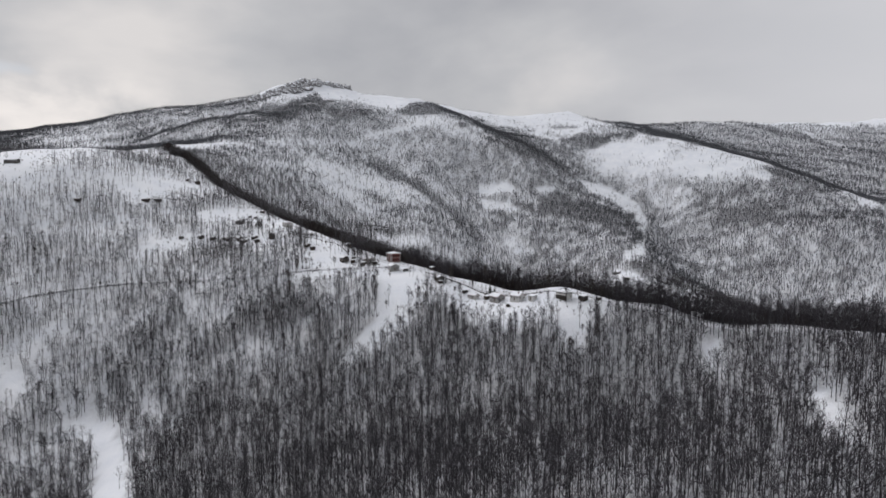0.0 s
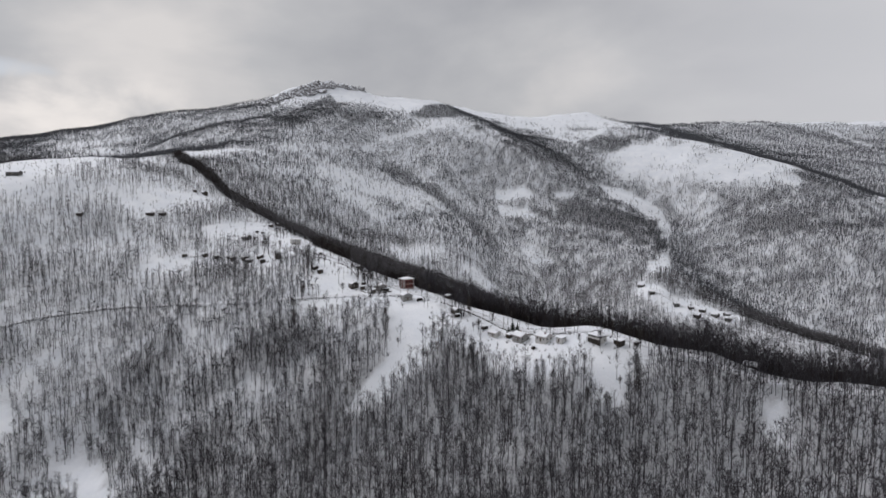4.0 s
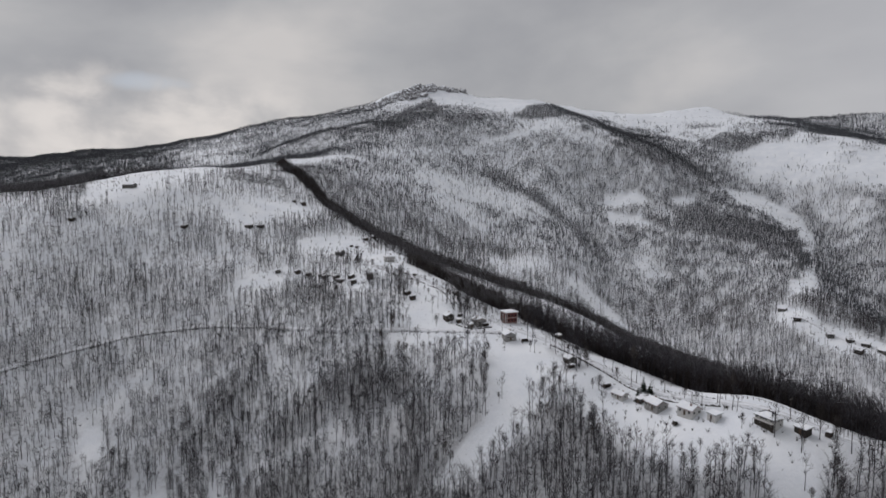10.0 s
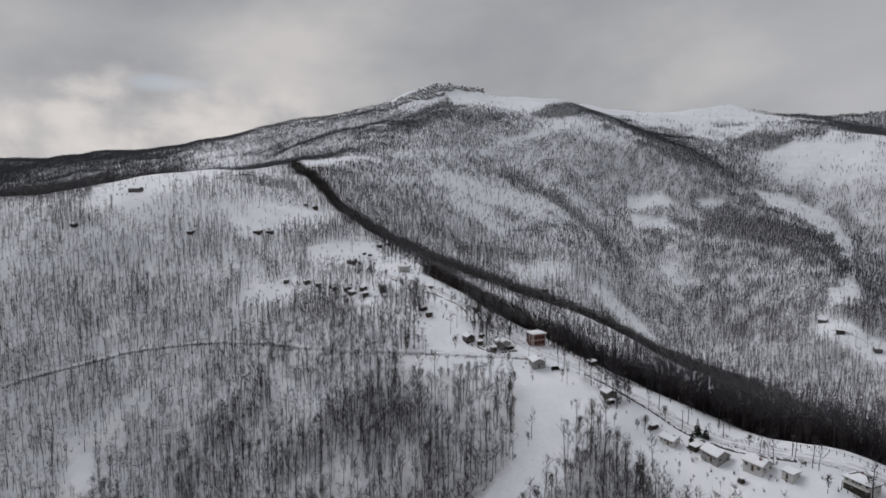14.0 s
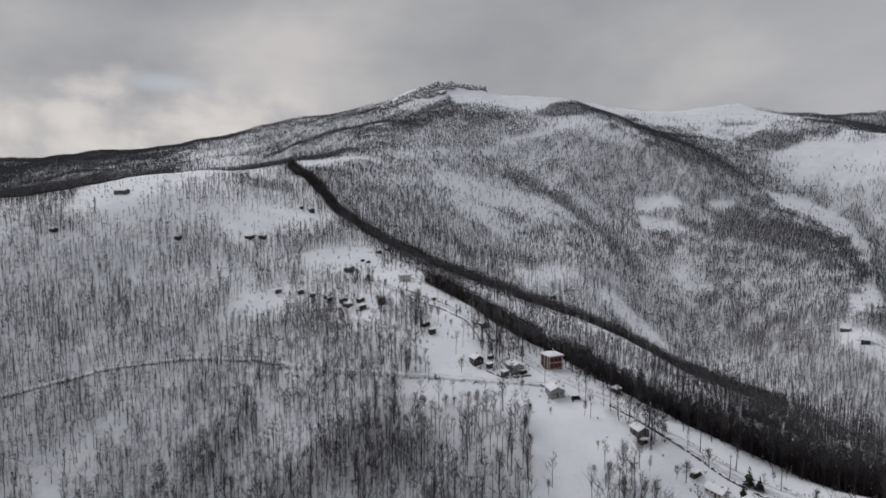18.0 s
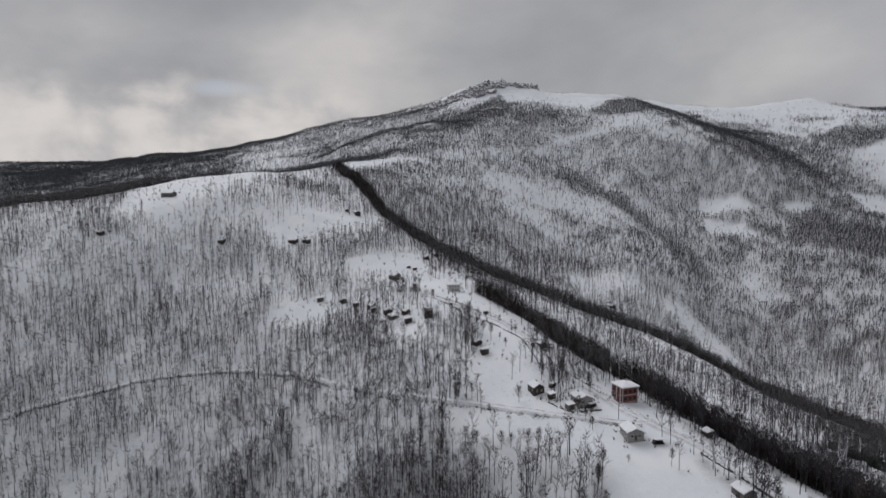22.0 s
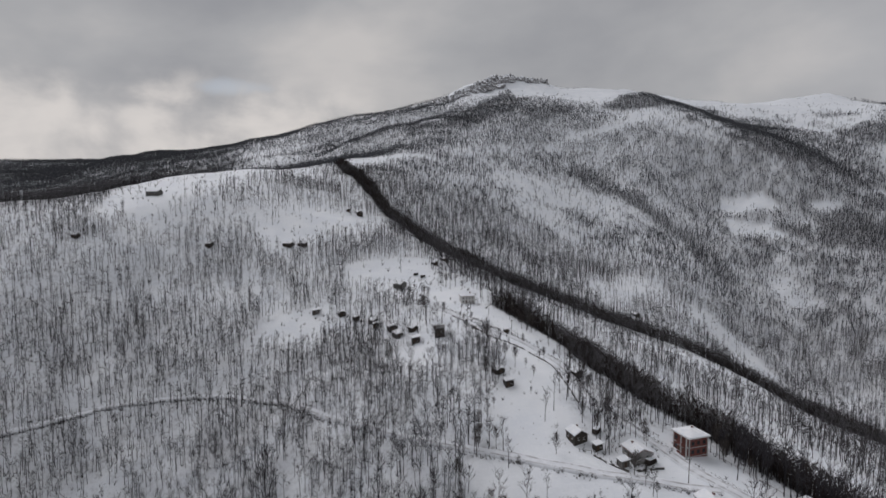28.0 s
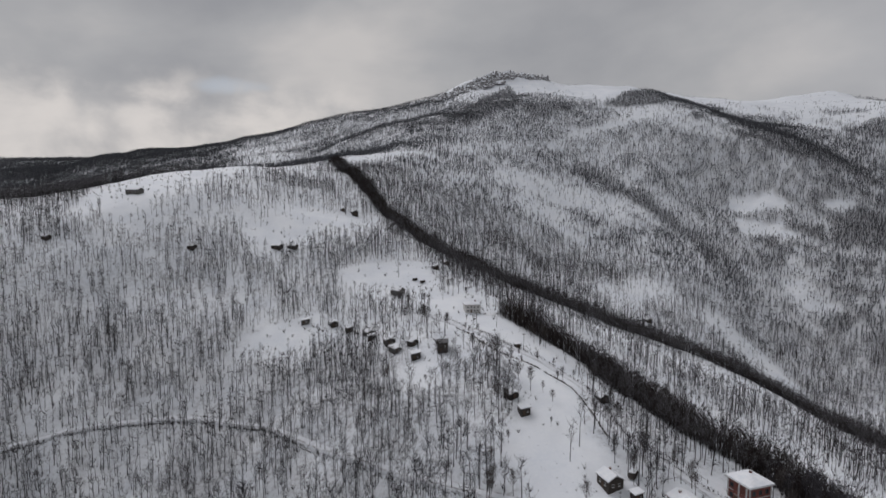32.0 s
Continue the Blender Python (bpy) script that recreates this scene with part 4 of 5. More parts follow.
def gable_wall(w, d, h, rise, deep):
    """A house body with gables at the two ends of its length d."""
    a, b = w / 2, d / 2
    v = [(-a, -b, -deep), (a, -b, -deep), (a, b, -deep), (-a, b, -deep), (-a, -b, h), (a, -b, h), (a, b, h), (-a, b, h), (0, -b, h + rise), (0, b, h + rise)]
    f = [(3, 2, 1, 0), (0, 1, 5, 8, 4), (2, 3, 7, 9, 6), (1, 2, 6, 5), (3, 0, 4, 7), (4, 8, 9, 7), (5, 6, 9, 8)]
    return v, f


def slab_roof(kind, w, d, h, rise, over, thick, lift=0.0, wavy=0.0):
    """A roof, or the snow on it, as a closed slab of that thickness."""
    a, b = w / 2 + over, d / 2 + over
    drop = rise * over / (w / 2)
    n = 10
    ys = [-b + 2 * b * k / n for k in range(n + 1)]
    xs = (-1.0, -0.5, 0.0, 0.5, 1.0) if kind != "flat" else (-1.0, -0.33, 0.33, 1.0)
    top, low = [], []
    for y in ys:
        for u in xs:
            x = u * a
            if kind == "gable":
                z = h + rise - (rise + drop) * abs(u)
            elif kind == "hip":
                e = max(0.0, abs(y) - (b - a * 0.9)) / (a * 0.9)
                z = h + rise - (rise + drop) * max(abs(u), e)
            else:
                z = h + rise * 0.5 * (1 + u)
            k = wavy * (noise.noise(Vector((x * 0.5 + w, y * 0.5 + d, h))) if wavy else 0)
            edge = wavy * 0.6 * noise.noise(Vector((x + 3 * w, y * 1.3, 2.0))) if wavy and abs(u) == 1 else 0
            top.append((x + edge, y, z + lift + thick + k))
            low.append((x + edge, y, z + lift))
    m, c = len(xs), len(top)
    v, f = top + low, []
    for j in range(n):
        for i in range(m - 1):
            p = j * m + i
            f += [(p, p + 1, p + m + 1, p + m), (c + p, c + p + m, c + p + m + 1, c + p + 1)]
    for j in range(n):
        for i in (0, m - 1):
            p = j * m + i
            q = (p, p + m, c + p + m, c + p)
            f.append(q if i == 0 else q[::-1])
    for i in range(m - 1):
        f.append((i, c + i, c + i + 1, i + 1))
        p = n * m + i
        f.append((p, p + 1, c + p + 1, c + p))
    return v, f


def on_wall(side, w, d, u, z, ww, hh, deep):
    """A block on one outer wall: side is -x, +x, -y or +y, u the place along it."""
    a, b = w / 2, d / 2
    if side == "-y":
        return box(u - ww / 2, -b - deep, z, u + ww / 2, -b + 0.04, z + hh)
    if side == "+y":
        return box(u - ww / 2, b - 0.04, z, u + ww / 2, b + deep, z + hh)
    if side == "-x":
        return box(-a - deep, u - ww / 2, z, -a + 0.04, u + ww / 2, z + hh)
    return box(a - 0.04, u - ww / 2, z, a + deep, u + ww / 2, z + hh)


def window(parent, side, w, d, u, z, ww, hh, paint=None):
    frame_part = part("window", *on_wall(side, w, d, u, z, ww, hh, 0.05), paint or FRAME, parent)
    for k in (-1, 1):
        part("pane", *on_wall(side, w, d, u + k * ww * 0.235, z + 0.1, ww * 0.4, hh - 0.2, 0.065), GLASS, frame_part)
    part("sill", *on_wall(side, w, d, u, z - 0.10, ww + 0.2, 0.09, 0.16), paint or FRAME, frame_part)


def building(name, label, x, y, turn, w, d, h, roof="gable", rise=1.6, walls=None, cover=None, snow=0.28, over=0.45, windows=(), door=None, chimney=None,
             category="house", group="village buildings", sink=2.2, up=0.0):
    """A house, hut or shed with walls, roof, snow on the roof, windows, door and chimney."""
    root = new(name)
    size = {"brick_house": 1.0, "farmhouse": 0.74, "house": 1.0, "cabin": 0.9}.get(name, 0.86)
    root.scale = (size, size, size)
    root.location = (x, y, ground_at(x, y) + up)
    root.rotation_euler = (0, 0, radians(turn))
    tagged(root, label, category, group)
    walls, cover = walls or GREY_BOARD, cover or TIN
    body = gable_wall(w, d, h, rise, sink) if roof == "gable" else box(-w / 2, -d / 2, -sink, w / 2, d / 2, h)
    part("wall", *body, walls, root)
    part("roof", *slab_roof(roof, w, d, h, rise, over, 0.12, 0.02), cover, root)
    if snow:
        part("snow_cover", *slab_roof(roof, w, d, h, rise, over * 0.86, snow, 0.145, wavy=0.16), CAP, root, "thick layer of snow", smoothed=False)
    for side, u, z, ww, hh in windows:
        window(root, side, w, d, u, z, ww, hh, DARK_BOARD if name == "brick_house" else None)
    if door:
        side, u = door
        leaf = part("door", *on_wall(side, w, d, u, 0.05, 0.95, 2.0, 0.06), DOOR, root)
        part("handle", *on_wall(side, w, d, u + 0.35, 1.0, 0.06, 0.16, 0.12), RUST, leaf)
    if chimney:
        cx, cy = chimney
        top = h + rise + 0.7
        stack = part("chimney", *box(cx - 0.3, cy - 0.3, h, cx + 0.3, cy + 0.3, top), BRICK, root)
        part("chimney_cap", *box(cx - 0.4, cy - 0.4, top, cx + 0.4, cy + 0.4, top + 0.1), CONCRETE, stack)
    return root


def rows_of(sides, z, ww=1.0, hh=1.2):
    return [(side, u, z, ww, hh) for side, us in sides for u in us]


# the brick house: two storeys over an open ground floor, balconies, concrete columns, wide snowy roof
RED_W, RED_D = 7.8, 7.6
red = building("brick_house", "unfinished red brick two-storey house with snow-covered roof", 53, 319, 24, RED_W, RED_D, 6.8, "hip", 1.0, BRICK, CONCRETE, 0.4, 0.8,
               rows_of((("-y", (-2.4, 0.0, 2.4)), ("-x", (2.5,)), ("+x", (-2.2, 1.8))), 1.1, 1.2, 1.3) + rows_of((("-y", (-2.4, 0.0, 2.4)), ("-x", (2.5,)), ("+x", (-2.2, 1.8))), 4.2, 1.2, 1.3),
               ("-x", 1.0), (2.0, 1.6), sink=3.0)
for cx, cy in ((-RED_W / 2, -RED_D / 2), (RED_W / 2, -RED_D / 2), (-RED_W / 2, RED_D / 2), (RED_W / 2, RED_D / 2), (-RED_W / 2 - 1.3, -1.2), (-RED_W / 2 - 1.3, -RED_D / 2)):
    part("column", *box(cx - 0.17, cy - 0.17, -2.5, cx + 0.17, cy + 0.17, 6.75), CONCRETE, red)
for z in (0.1, 3.3):
    part("floor_slab", *box(-RED_W / 2 - 0.06, -RED_D / 2 - 0.06, z - 0.14, RED_W / 2 + 0.06, RED_D / 2 + 0.06, z + 0.14), CONCRETE, red)
    balcony = part("balcony", *box(-RED_W / 2 - 1.4, -RED_D / 2, z - 0.1, -RED_W / 2 - 0.08, 0.6, z + 0.08), CONCRETE, red)
    part("parapet", *box(-RED_W / 2 - 1.4, -RED_D / 2, z + 0.08, -RED_W / 2 - 1.28, 0.6, z + 0.95), BRICK, balcony)
    for k in range(5):
        part("baluster", *box(-RED_W / 2 - 1.36, 0.6 - k * 0.2, z + 0.95, -RED_W / 2 - 1.32, 0.64 - k * 0.2, z + 1.15), RUST, balcony)

# by the brick house
building("wooden_house", "dark weathered wooden house with snowy roof", 14, 323, 24, 6.2, 7.0, 3.4, "gable", 1.7, DARK_BOARD, TIN, 0.4,
         windows=rows_of((("-y", (-1.2, 1.4)), ("-x", (-1.5, 1.6))), 1.2, 0.9, 1.1), door=("-x", 0.0), chimney=(1.0, 1.5))
building("shed", "small dark board shed with snow on its roof", 20.5, 317, 24, 3.2, 3.0, 2.2, "flat", 0.5, DARK_BOARD, TIN, 0.3, windows=(("-y", 0.6, 1.0, 0.6, 0.6),), door=("-y", -0.7), category="shed")
building("house", "grey rendered house with low snow-covered gable roof", 33, 312, 20, 6.6, 7.6, 3.0, "gable", 1.4, GREY_WALL, TILE, 0.4,
         windows=rows_of((("-y", (-1.5, 1.5)), ("-x", (-2.0, 1.6))), 1.1), door=("-x", 0.0), chimney=(-0.8, 1.8))
building("shed", "grey board shed with snowy lean-to roof", 27.5, 308, 24, 3.6, 3.4, 2.4, "flat", 0.5, GREY_BOARD, TIN, 0.3, door=("-y", 0.0), category="shed")
building("house", "grey house with snow-covered gable roof by the street", 48, 285, 10, 6.4, 7.4, 3.0, "gable", 1.5, GREY_WALL, TIN, 0.38,
         windows=rows_of((("-y", (-1.6, 1.4)), ("-x", (-1.8, 1.8))), 1.1), door=("-y", 0.0), chimney=(1.0, 1.0))
building("cabin", "small grey cabin with snow-covered roof", 75.5, 252, 18, 5.6, 6.0, 2.7, "gable", 1.2, GREY_BOARD, TIN, 0.4,
         windows=rows_of((("-y", (-1.2, 1.2)), ("-x", (1.2,))), 1.0, 0.8, 0.9), door=("-x", -0.8))
# the terrace of houses below the crest
building("cabin", "long low white cabin with thick snow on its roof", 91, 220, 30, 4.6, 7.2, 2.3, "gable", 1.2, PLASTER, TILE, 0.4,
         windows=rows_of((("-x", (-2.4, 0.6, 2.6)), ("-y", (0.0,))), 1.0, 0.9, 1.0), door=("-x", -0.9), chimney=(0.4, -1.8))
building("shed", "dark tumbledown board shed", 98, 213, 24, 3.2, 3.4, 2.2, "flat", 0.5, DARK_BOARD, TIN, 0.25, door=("-x", 0.0), category="shed")
building("house", "grey gabled village house with snowy roof", 102, 205, 20, 6.2, 7.6, 2.9, "gable", 1.6, GREY_WALL, TILE, 0.4,
         windows=rows_of((("-y", (-1.8, 1.6)), ("-x", (-2.4, 0.4, 2.6))), 1.2), door=("-x", -1.0), chimney=(1.2, 1.5))
building("house", "pale house with snowy roof and curved porch", 111, 193, 28, 6.0, 7.0, 2.8, "gable", 1.6, PLASTER, TILE, 0.4,
         windows=rows_of((("-y", (-1.6, 1.6)), ("-x", (-2.2, 2.2))), 1.2), door=("-x", 0.0), chimney=(-1.0, -1.6))
building("shed", "white-walled square shed with flat snowy roof", 117, 184, 22, 4.3, 4.6, 2.6, "flat", 0.5, PLASTER, TIN, 0.35, windows=(("-y", 1.0, 1.2, 0.7, 0.7),), door=("-x", 0.0), category="shed")
big = building("farmhouse", "two-storey white farmhouse with dark hipped roof half covered in snow", 131, 171, 22, 7.2, 10.4, 4.7, "hip", 1.9, PLASTER, TIN, 0.3, 0.7,
               rows_of((("-x", (-3.8, -1.2, 0.2, 1.6, 4.0)), ("-y", (-2.2, 0.2, 2.4))), 3.1, 1.0, 1.2) + rows_of((("-x", (-4.0, 2.0)), ("-y", (1.6,))), 0.8), ("-x", -0.8), (1.4, 1.0))
part("porch_floor", *box(-5.2, -5.2, 2.35, -3.66, 5.2, 2.55), CONCRETE, big)
part("lower_wall", *box(-3.72, -5.32, -2.2, -3.56, 5.32, 2.2), DARK_BOARD, big, "dark boarded ground floor")
part("ridge_cap", *box(-0.22, -2.0, 6.78, 0.22, 2.0, 7.16), TIN, big, "dark ridge clear of snow")
for sx in (-1, 1):
    for sy in (-1, 1):
        v, f = [], []
        stick((0, sy * 1.7, 6.95), (sx * 2.5, sy * 4.0, 5.72), 0.30, 0.16, 6, v, f)
        part("hip_cap", v, f, TIN, big)
for k in range(5):
    part("porch_post", *box(-5.15, -5.1 + k * 2.5, -2.2, -4.95, -4.9 + k * 2.5, 2.35), DARK_BOARD, big)
building("shed", "low dark shed leaning beside the farmhouse", 139.5, 164, 22, 4.0, 5.0, 2.4, "flat", 0.6, DARK_BOARD, TIN, 0.3, door=("-x", 0.0), category="shed")
building("cabin", "dark wooden hut at the end of the crest", 197, 141, 35, 5.0, 6.5, 2.8, "gable", 1.5, DARK_BOARD, TIN, 0.25, windows=(("-y", 0.0, 1.1, 0.9, 0.9),), door=("-x", 0.0))
# upper hamlet
building("barn", "tall dark board barn with snowless dark roof", -48, 423, 8, 6.0, 8.5, 4.6, "flat", 0.7, DARK_BOARD, TIN, 0.0, windows=(("-y", 1.2, 2.6, 0.9, 0.9),), door=("-y", -1.2), category="barn")
building("house", "white two-storey house with snowy roof at the crest", -36, 478, 14, 9.0, 7.0, 4.6, "hip", 1.6, PLASTER, TILE, 0.4,
         windows=rows_of((("-y", (-3.0, -1.0, 1.0, 3.0)), ("-x", (-1.6, 1.4))), 2.8, 0.9, 1.1) + rows_of((("-y", (-3.0, 1.0, 3.0)),), 0.7, 0.9, 1.1), door=("-y", -1.0), chimney=(2.0, 0.5))
building("cabin", "grey-brown gabled cabin in an open snowfield", -88, 518, 60, 7.0, 8.4, 3.4, "gable", 2.2, GREY_BOARD, TIN, 0.18, windows=rows_of((("-y", (-1.4, 1.4)), ("+x", (-2, 2))), 1.2), door=("+x", 0.0))
for k, (x, y, w, d) in enumerate(((-141, 485, 5.5, 6.5), (-121, 480, 5, 6), (-109, 471, 4, 5), (-95, 462, 5.5, 6), (-92, 455, 4, 4), (-79, 443, 6, 7), (-74, 433, 5, 8), (-65, 435, 5, 5), (-61, 419, 5, 6))):
    building("shed", "old dark hamlet shed with snow on its roof", x, y, 15 + 11 * (k % 4), w, d, 2.2 + 0.3 * (k % 3), "gable" if k % 2 else "flat", 1.2, DARK_BOARD if k % 3 else STONE, TIN, 0.3,
             windows=(("-y", 0.8, 1.0, 0.7, 0.7),), door=("-y", -0.9), category="shed", group="hamlet sheds")
building("shed", "dark board shed standing alone in the snow", -10.5, 361, 18, 4.2, 4.4, 2.8, "flat", 0.6, DARK_BOARD, TIN, 0.35, windows=(("-y", 0.9, 1.3, 0.6, 0.6),), door=("-y", -0.8), category="shed")
building("shed", "low tumbledown shed among bushes", -15, 374, 35, 5.0, 5.0, 2.2, "gable", 1.0, DARK_BOARD, TIN, 0.3, door=("-y", 0.0), category="shed")
building("shed", "small dark hut beside the lane", -11, 424, 20, 2.6, 3.0, 2.0, "flat", 0.4, DARK_BOARD, TIN, 0.2, door=("-y", 0.0), category="shed")
building("shed", "dark hut at the edge of the crest trees", 21, 376, 30, 4.5, 5.0, 2.6, "gable", 1.2, DARK_BOARD, TIN, 0.3, door=("-y", 0.0), category="shed")
building("shed", "dark hut among the crest trees", -64, 606, 30, 5.0, 7.0, 2.6, "gable", 1.3, DARK_BOARD, TIN, 0.2, door=("-y", 0.0), category="shed")
building("shed", "low brown hut near the crest trees", -69, 574, 40, 4.0, 6.0, 2.3, "gable", 1.1, DARK_BOARD, TIN, 0.15, door=("-y", 0.0), category="shed")
building("barn", "dark barn at the edge of an upper field", -163, 690, 25, 6.5, 12.0, 3.2, "gable", 1.8, DARK_BOARD, TIN, 0.3, door=("-y", 0.0), category="barn")
building("shed", "dark hut beside the upper barn", -176, 694, 25, 4.0, 5.0, 2.6, "gable", 1.2, DARK_BOARD, TIN, 0.3, door=("-y", 0.0), category="shed")
for x, y, w, d in ((-198, 580, 6, 9), (-186, 583, 5, 8), (-264, 569, 5, 7), (-368, 545, 5, 6.5)):
    building("barn", "low dark hillside barn with a little snow on it", x, y, 75, w, d, 2.6, "gable", 1.3, DARK_BOARD, TIN, 0.2, door=("-x", 0.0), category="barn", group="hillside barns")
building("house", "dark stone farm building in an open snowy field", -353, 630, 80, 7.0, 14.0, 3.0, "gable", 1.8, STONE, TIN, 0.35, windows=rows_of((("-x", (-4.0, 0.0, 4.0)),), 1.2), door=("-x", 2.0))
# behind the crest
building("barn", "barn behind the crest with white snowy roof", 118, 335, 24, 7.0, 9.0, 3.2, "gable", 1.6, DARK_BOARD, TIN, 0.45, door=("-y", 0.0), category="barn", up=1.5, sink=5.0)
building("shed", "small shed on the crest with snowy roof", 79, 293, 24, 3.4, 4.0, 2.2, "flat", 0.5, DARK_BOARD, TIN, 0.35, door=("-y", 0.0), category="shed")
building("cabin", "far cabin with snowy roof on the middle slope", 134, 730, 20, 6.5, 9.0, 2.8, "gable", 1.6, DARK_BOARD, TIN, 0.4, door=("-y", 0.0))
# hamlet on the far spur
for k, (x, y, w, d) in enumerate(((509, 557, 7, 9), (503, 575, 6, 8), (516, 541, 7, 8), (496, 590, 6, 7), (523, 552, 6, 7), (488, 566, 6, 8), (477, 686, 6, 9), (470, 645, 6, 8), (484, 606, 6, 7))):
    building("house", "far dark-walled farmhouse with snowy roof on the opposite spur", x, y, 20 + 17 * (k % 5), w, d, 3.0 + 0.4 * (k % 3), "gable", 1.8, DARK_BOARD if k % 2 else STONE, TIN, 0.3,
             windows=rows_of((("-x", (-1.6, 1.6)),), 1.2), door=("-y", 0.0), group="far hamlet houses")


# ---- single trees, each with trunk and crown ----
def tree_mesh(name, lists, material):
    me = bpy.data.meshes.new(name)
    me.from_pydata([tuple(v) for v in lists[0]], [], lists[1])
    me.materials.append(material)
    return me


TWIG_ONE = bark("twigs_single", (0.05, 0.044, 0.042), (0.115, 0.10, 0.095), island=False)
random.seed(17)
TREE_MESHES = []
for k in range(9):
    wide = k % 3 == 0
    trunk, crown, _ = bare_tree(random.uniform(7, 9.5) if wide else random.uniform(9, 13), 24 if wide else 20, 26, 5, 0.17, 0.40 if wide else 0.28, 0.20 if wide else 0.32, 0.028)
    TREE_MESHES.append((tree_mesh("trunk", trunk, BARK_ONE), tree_mesh("crown", crown, TWIG_ONE), wide))


def lone_tree(x, y, size, turn, kind):
    trunk, crown, wide = TREE_MESHES[kind]
    root = new("bare_tree")
    root.matrix_basis = pose(x, y, ground_at(x, y), 0, 0, turn) @ Matrix.Diagonal((size, size, size, 1))
    shared("trunk", trunk, root)
    shared("crown", crown, root)
    return tagged(root, "broad leafless tree with fine twigs standing in snow" if wide else "slender leafless tree with upswept twigs in snow", "tree", "single trees near the village")


def single_trees():
    """Trees that stand free in the open snow round the village, then along its edge."""
    rng = np.random.default_rng(71)
    for x, y, size, kind in ((60, 222, 1.0, 0), (83, 226, 0.95, 3), (62, 230, 1.1, 1), (57, 228, 1.0, 2), (69, 233, 1.0, 4), (115, 206, 0.62, 6), (30, 303, 1.0, 3), (38, 322, 0.9, 0),
                             (6, 316, 0.8, 6), (143, 160, 1.0, 1), (147, 157, 0.9, 6), (-20, 372, 0.9, 0), (-17, 368, 0.8, 3), (94, 232, 0.8, 6), (27, 334, 0.8, 1)):
        lone_tree(x, y, size, rng.uniform(0, 360), kind)
    made = 0
    x, y, _ = scatter(-90, 120, 230, 520, 5.0, 72)
    z = height(x, y)
    open_snow = open_field(x, y, VILLAGE_FIELDS + UPPER_FIELDS[:4], 4.0, 5.0)
    core = open_field(x, y, VILLAGE_FIELDS + UPPER_FIELDS[:4], 1.0, 1.0)
    order = rng.permutation(len(x))
    for i in order:
        if made >= 270:
            break
        if open_snow[i] < 0.15 or rng.random() > (0.07 if core[i] > 0.5 else 0.75):
            continue
        if any(math.hypot(x[i] - hx, y[i] - hy) < 7.5 for hx, hy in HOUSE_SPOTS):
            continue
        small = core[i] > 0.5
        lone_tree(x[i], y[i], rng.uniform(0.35, 0.6) if small else rng.uniform(0.6, 0.95), rng.uniform(0, 360), int(rng.integers(0, 9)))
        made += 1


def orchard():
    """Rows of young fruit trees below the terrace."""
    rng = np.random.default_rng(77)
    for row in range(6):
        for k in range(7):
            x, y = 78 + k * 3.4 + row * 1.2, 214 - k * 3.6 + row * -1.6 + row * 2.2
            x, y = x - row * 2.6, y - row * 2.4
            if rng.random() < 0.8:
                tagged(lone_tree(x + rng.uniform(-0.6, 0.6), y + rng.uniform(-0.6, 0.6), rng.uniform(0.18, 0.28), rng.uniform(0, 360), int(rng.integers(0, 9))),
                       "young leafless fruit tree in a snowy orchard", group="orchard trees")


HOUSE_SPOTS = [(o.location.x, o.location.y) for o in scene.objects if o.type == "EMPTY" and o.parent is None]
single_trees()
orchard()


# ---- conifers ----
NEEDLE = simple("dark_needles", (0.022, 0.032, 0.024), rough=0.9, size=3.0)


def conifer(x, y, tall):
    random.seed(int(x * 7 + y))
    root = new("conifer")
    root.location = (x, y, ground_at(x, y))
    tagged(root, "small dark green conifer beside the village houses", "tree", "conifers")
    v, f = [], []
    stick((0, 0, -0.6), (0, 0, tall), 0.16, 0.0, 5, v, f)
    part("trunk", v, f, BARK_ONE, root)
    v, f = [], []
    for k in range(110):
        h = random.uniform(0.08, 0.97) * tall
        reach = (tall - h) * 0.34 * random.uniform(0.7, 1.15) + 0.15
        a = k * 2.4
        tip = Vector((math.cos(a) * reach, math.sin(a) * reach, h - 0.25 * reach))
        for w in (0.22, -0.22):
            n = len(v)
            v += [(0, 0, h + 0.1), (tip.x * 0.6 - math.sin(a) * w * reach * 1.6, tip.y * 0.6 + math.cos(a) * w * reach * 1.6, h - 0.18 * reach), tuple(tip)]
            f.append((n, n + 1, n + 2))
    part("crown", v, f, NEEDLE, root)
    return root


for cx, cy, ch in ((103, 222, 7.5), (105, 219, 5.5), (99, 218, 4.5), (97, 215, 3.5)):
    conifer(cx, cy, ch)
for k in range(16):
    cx, cy = 196 + 5.0 * (k % 8) + 3.1 * math.sin(k * 2.1), 388 + 14 * (k // 8) - 2.6 * (k % 8) + 4 * math.cos(k * 1.7)
    tagged(conifer(cx, cy, 9.0 + 4.0 * abs(math.sin(k * 1.3))), "tall dark conifer behind the snowy crest", group="conifers behind the crest")


# ---- poles, fences, woodpiles, rocks ----
POLE = boards("pole_wood", (0.05, 0.042, 0.036), (0.12, 0.10, 0.09))


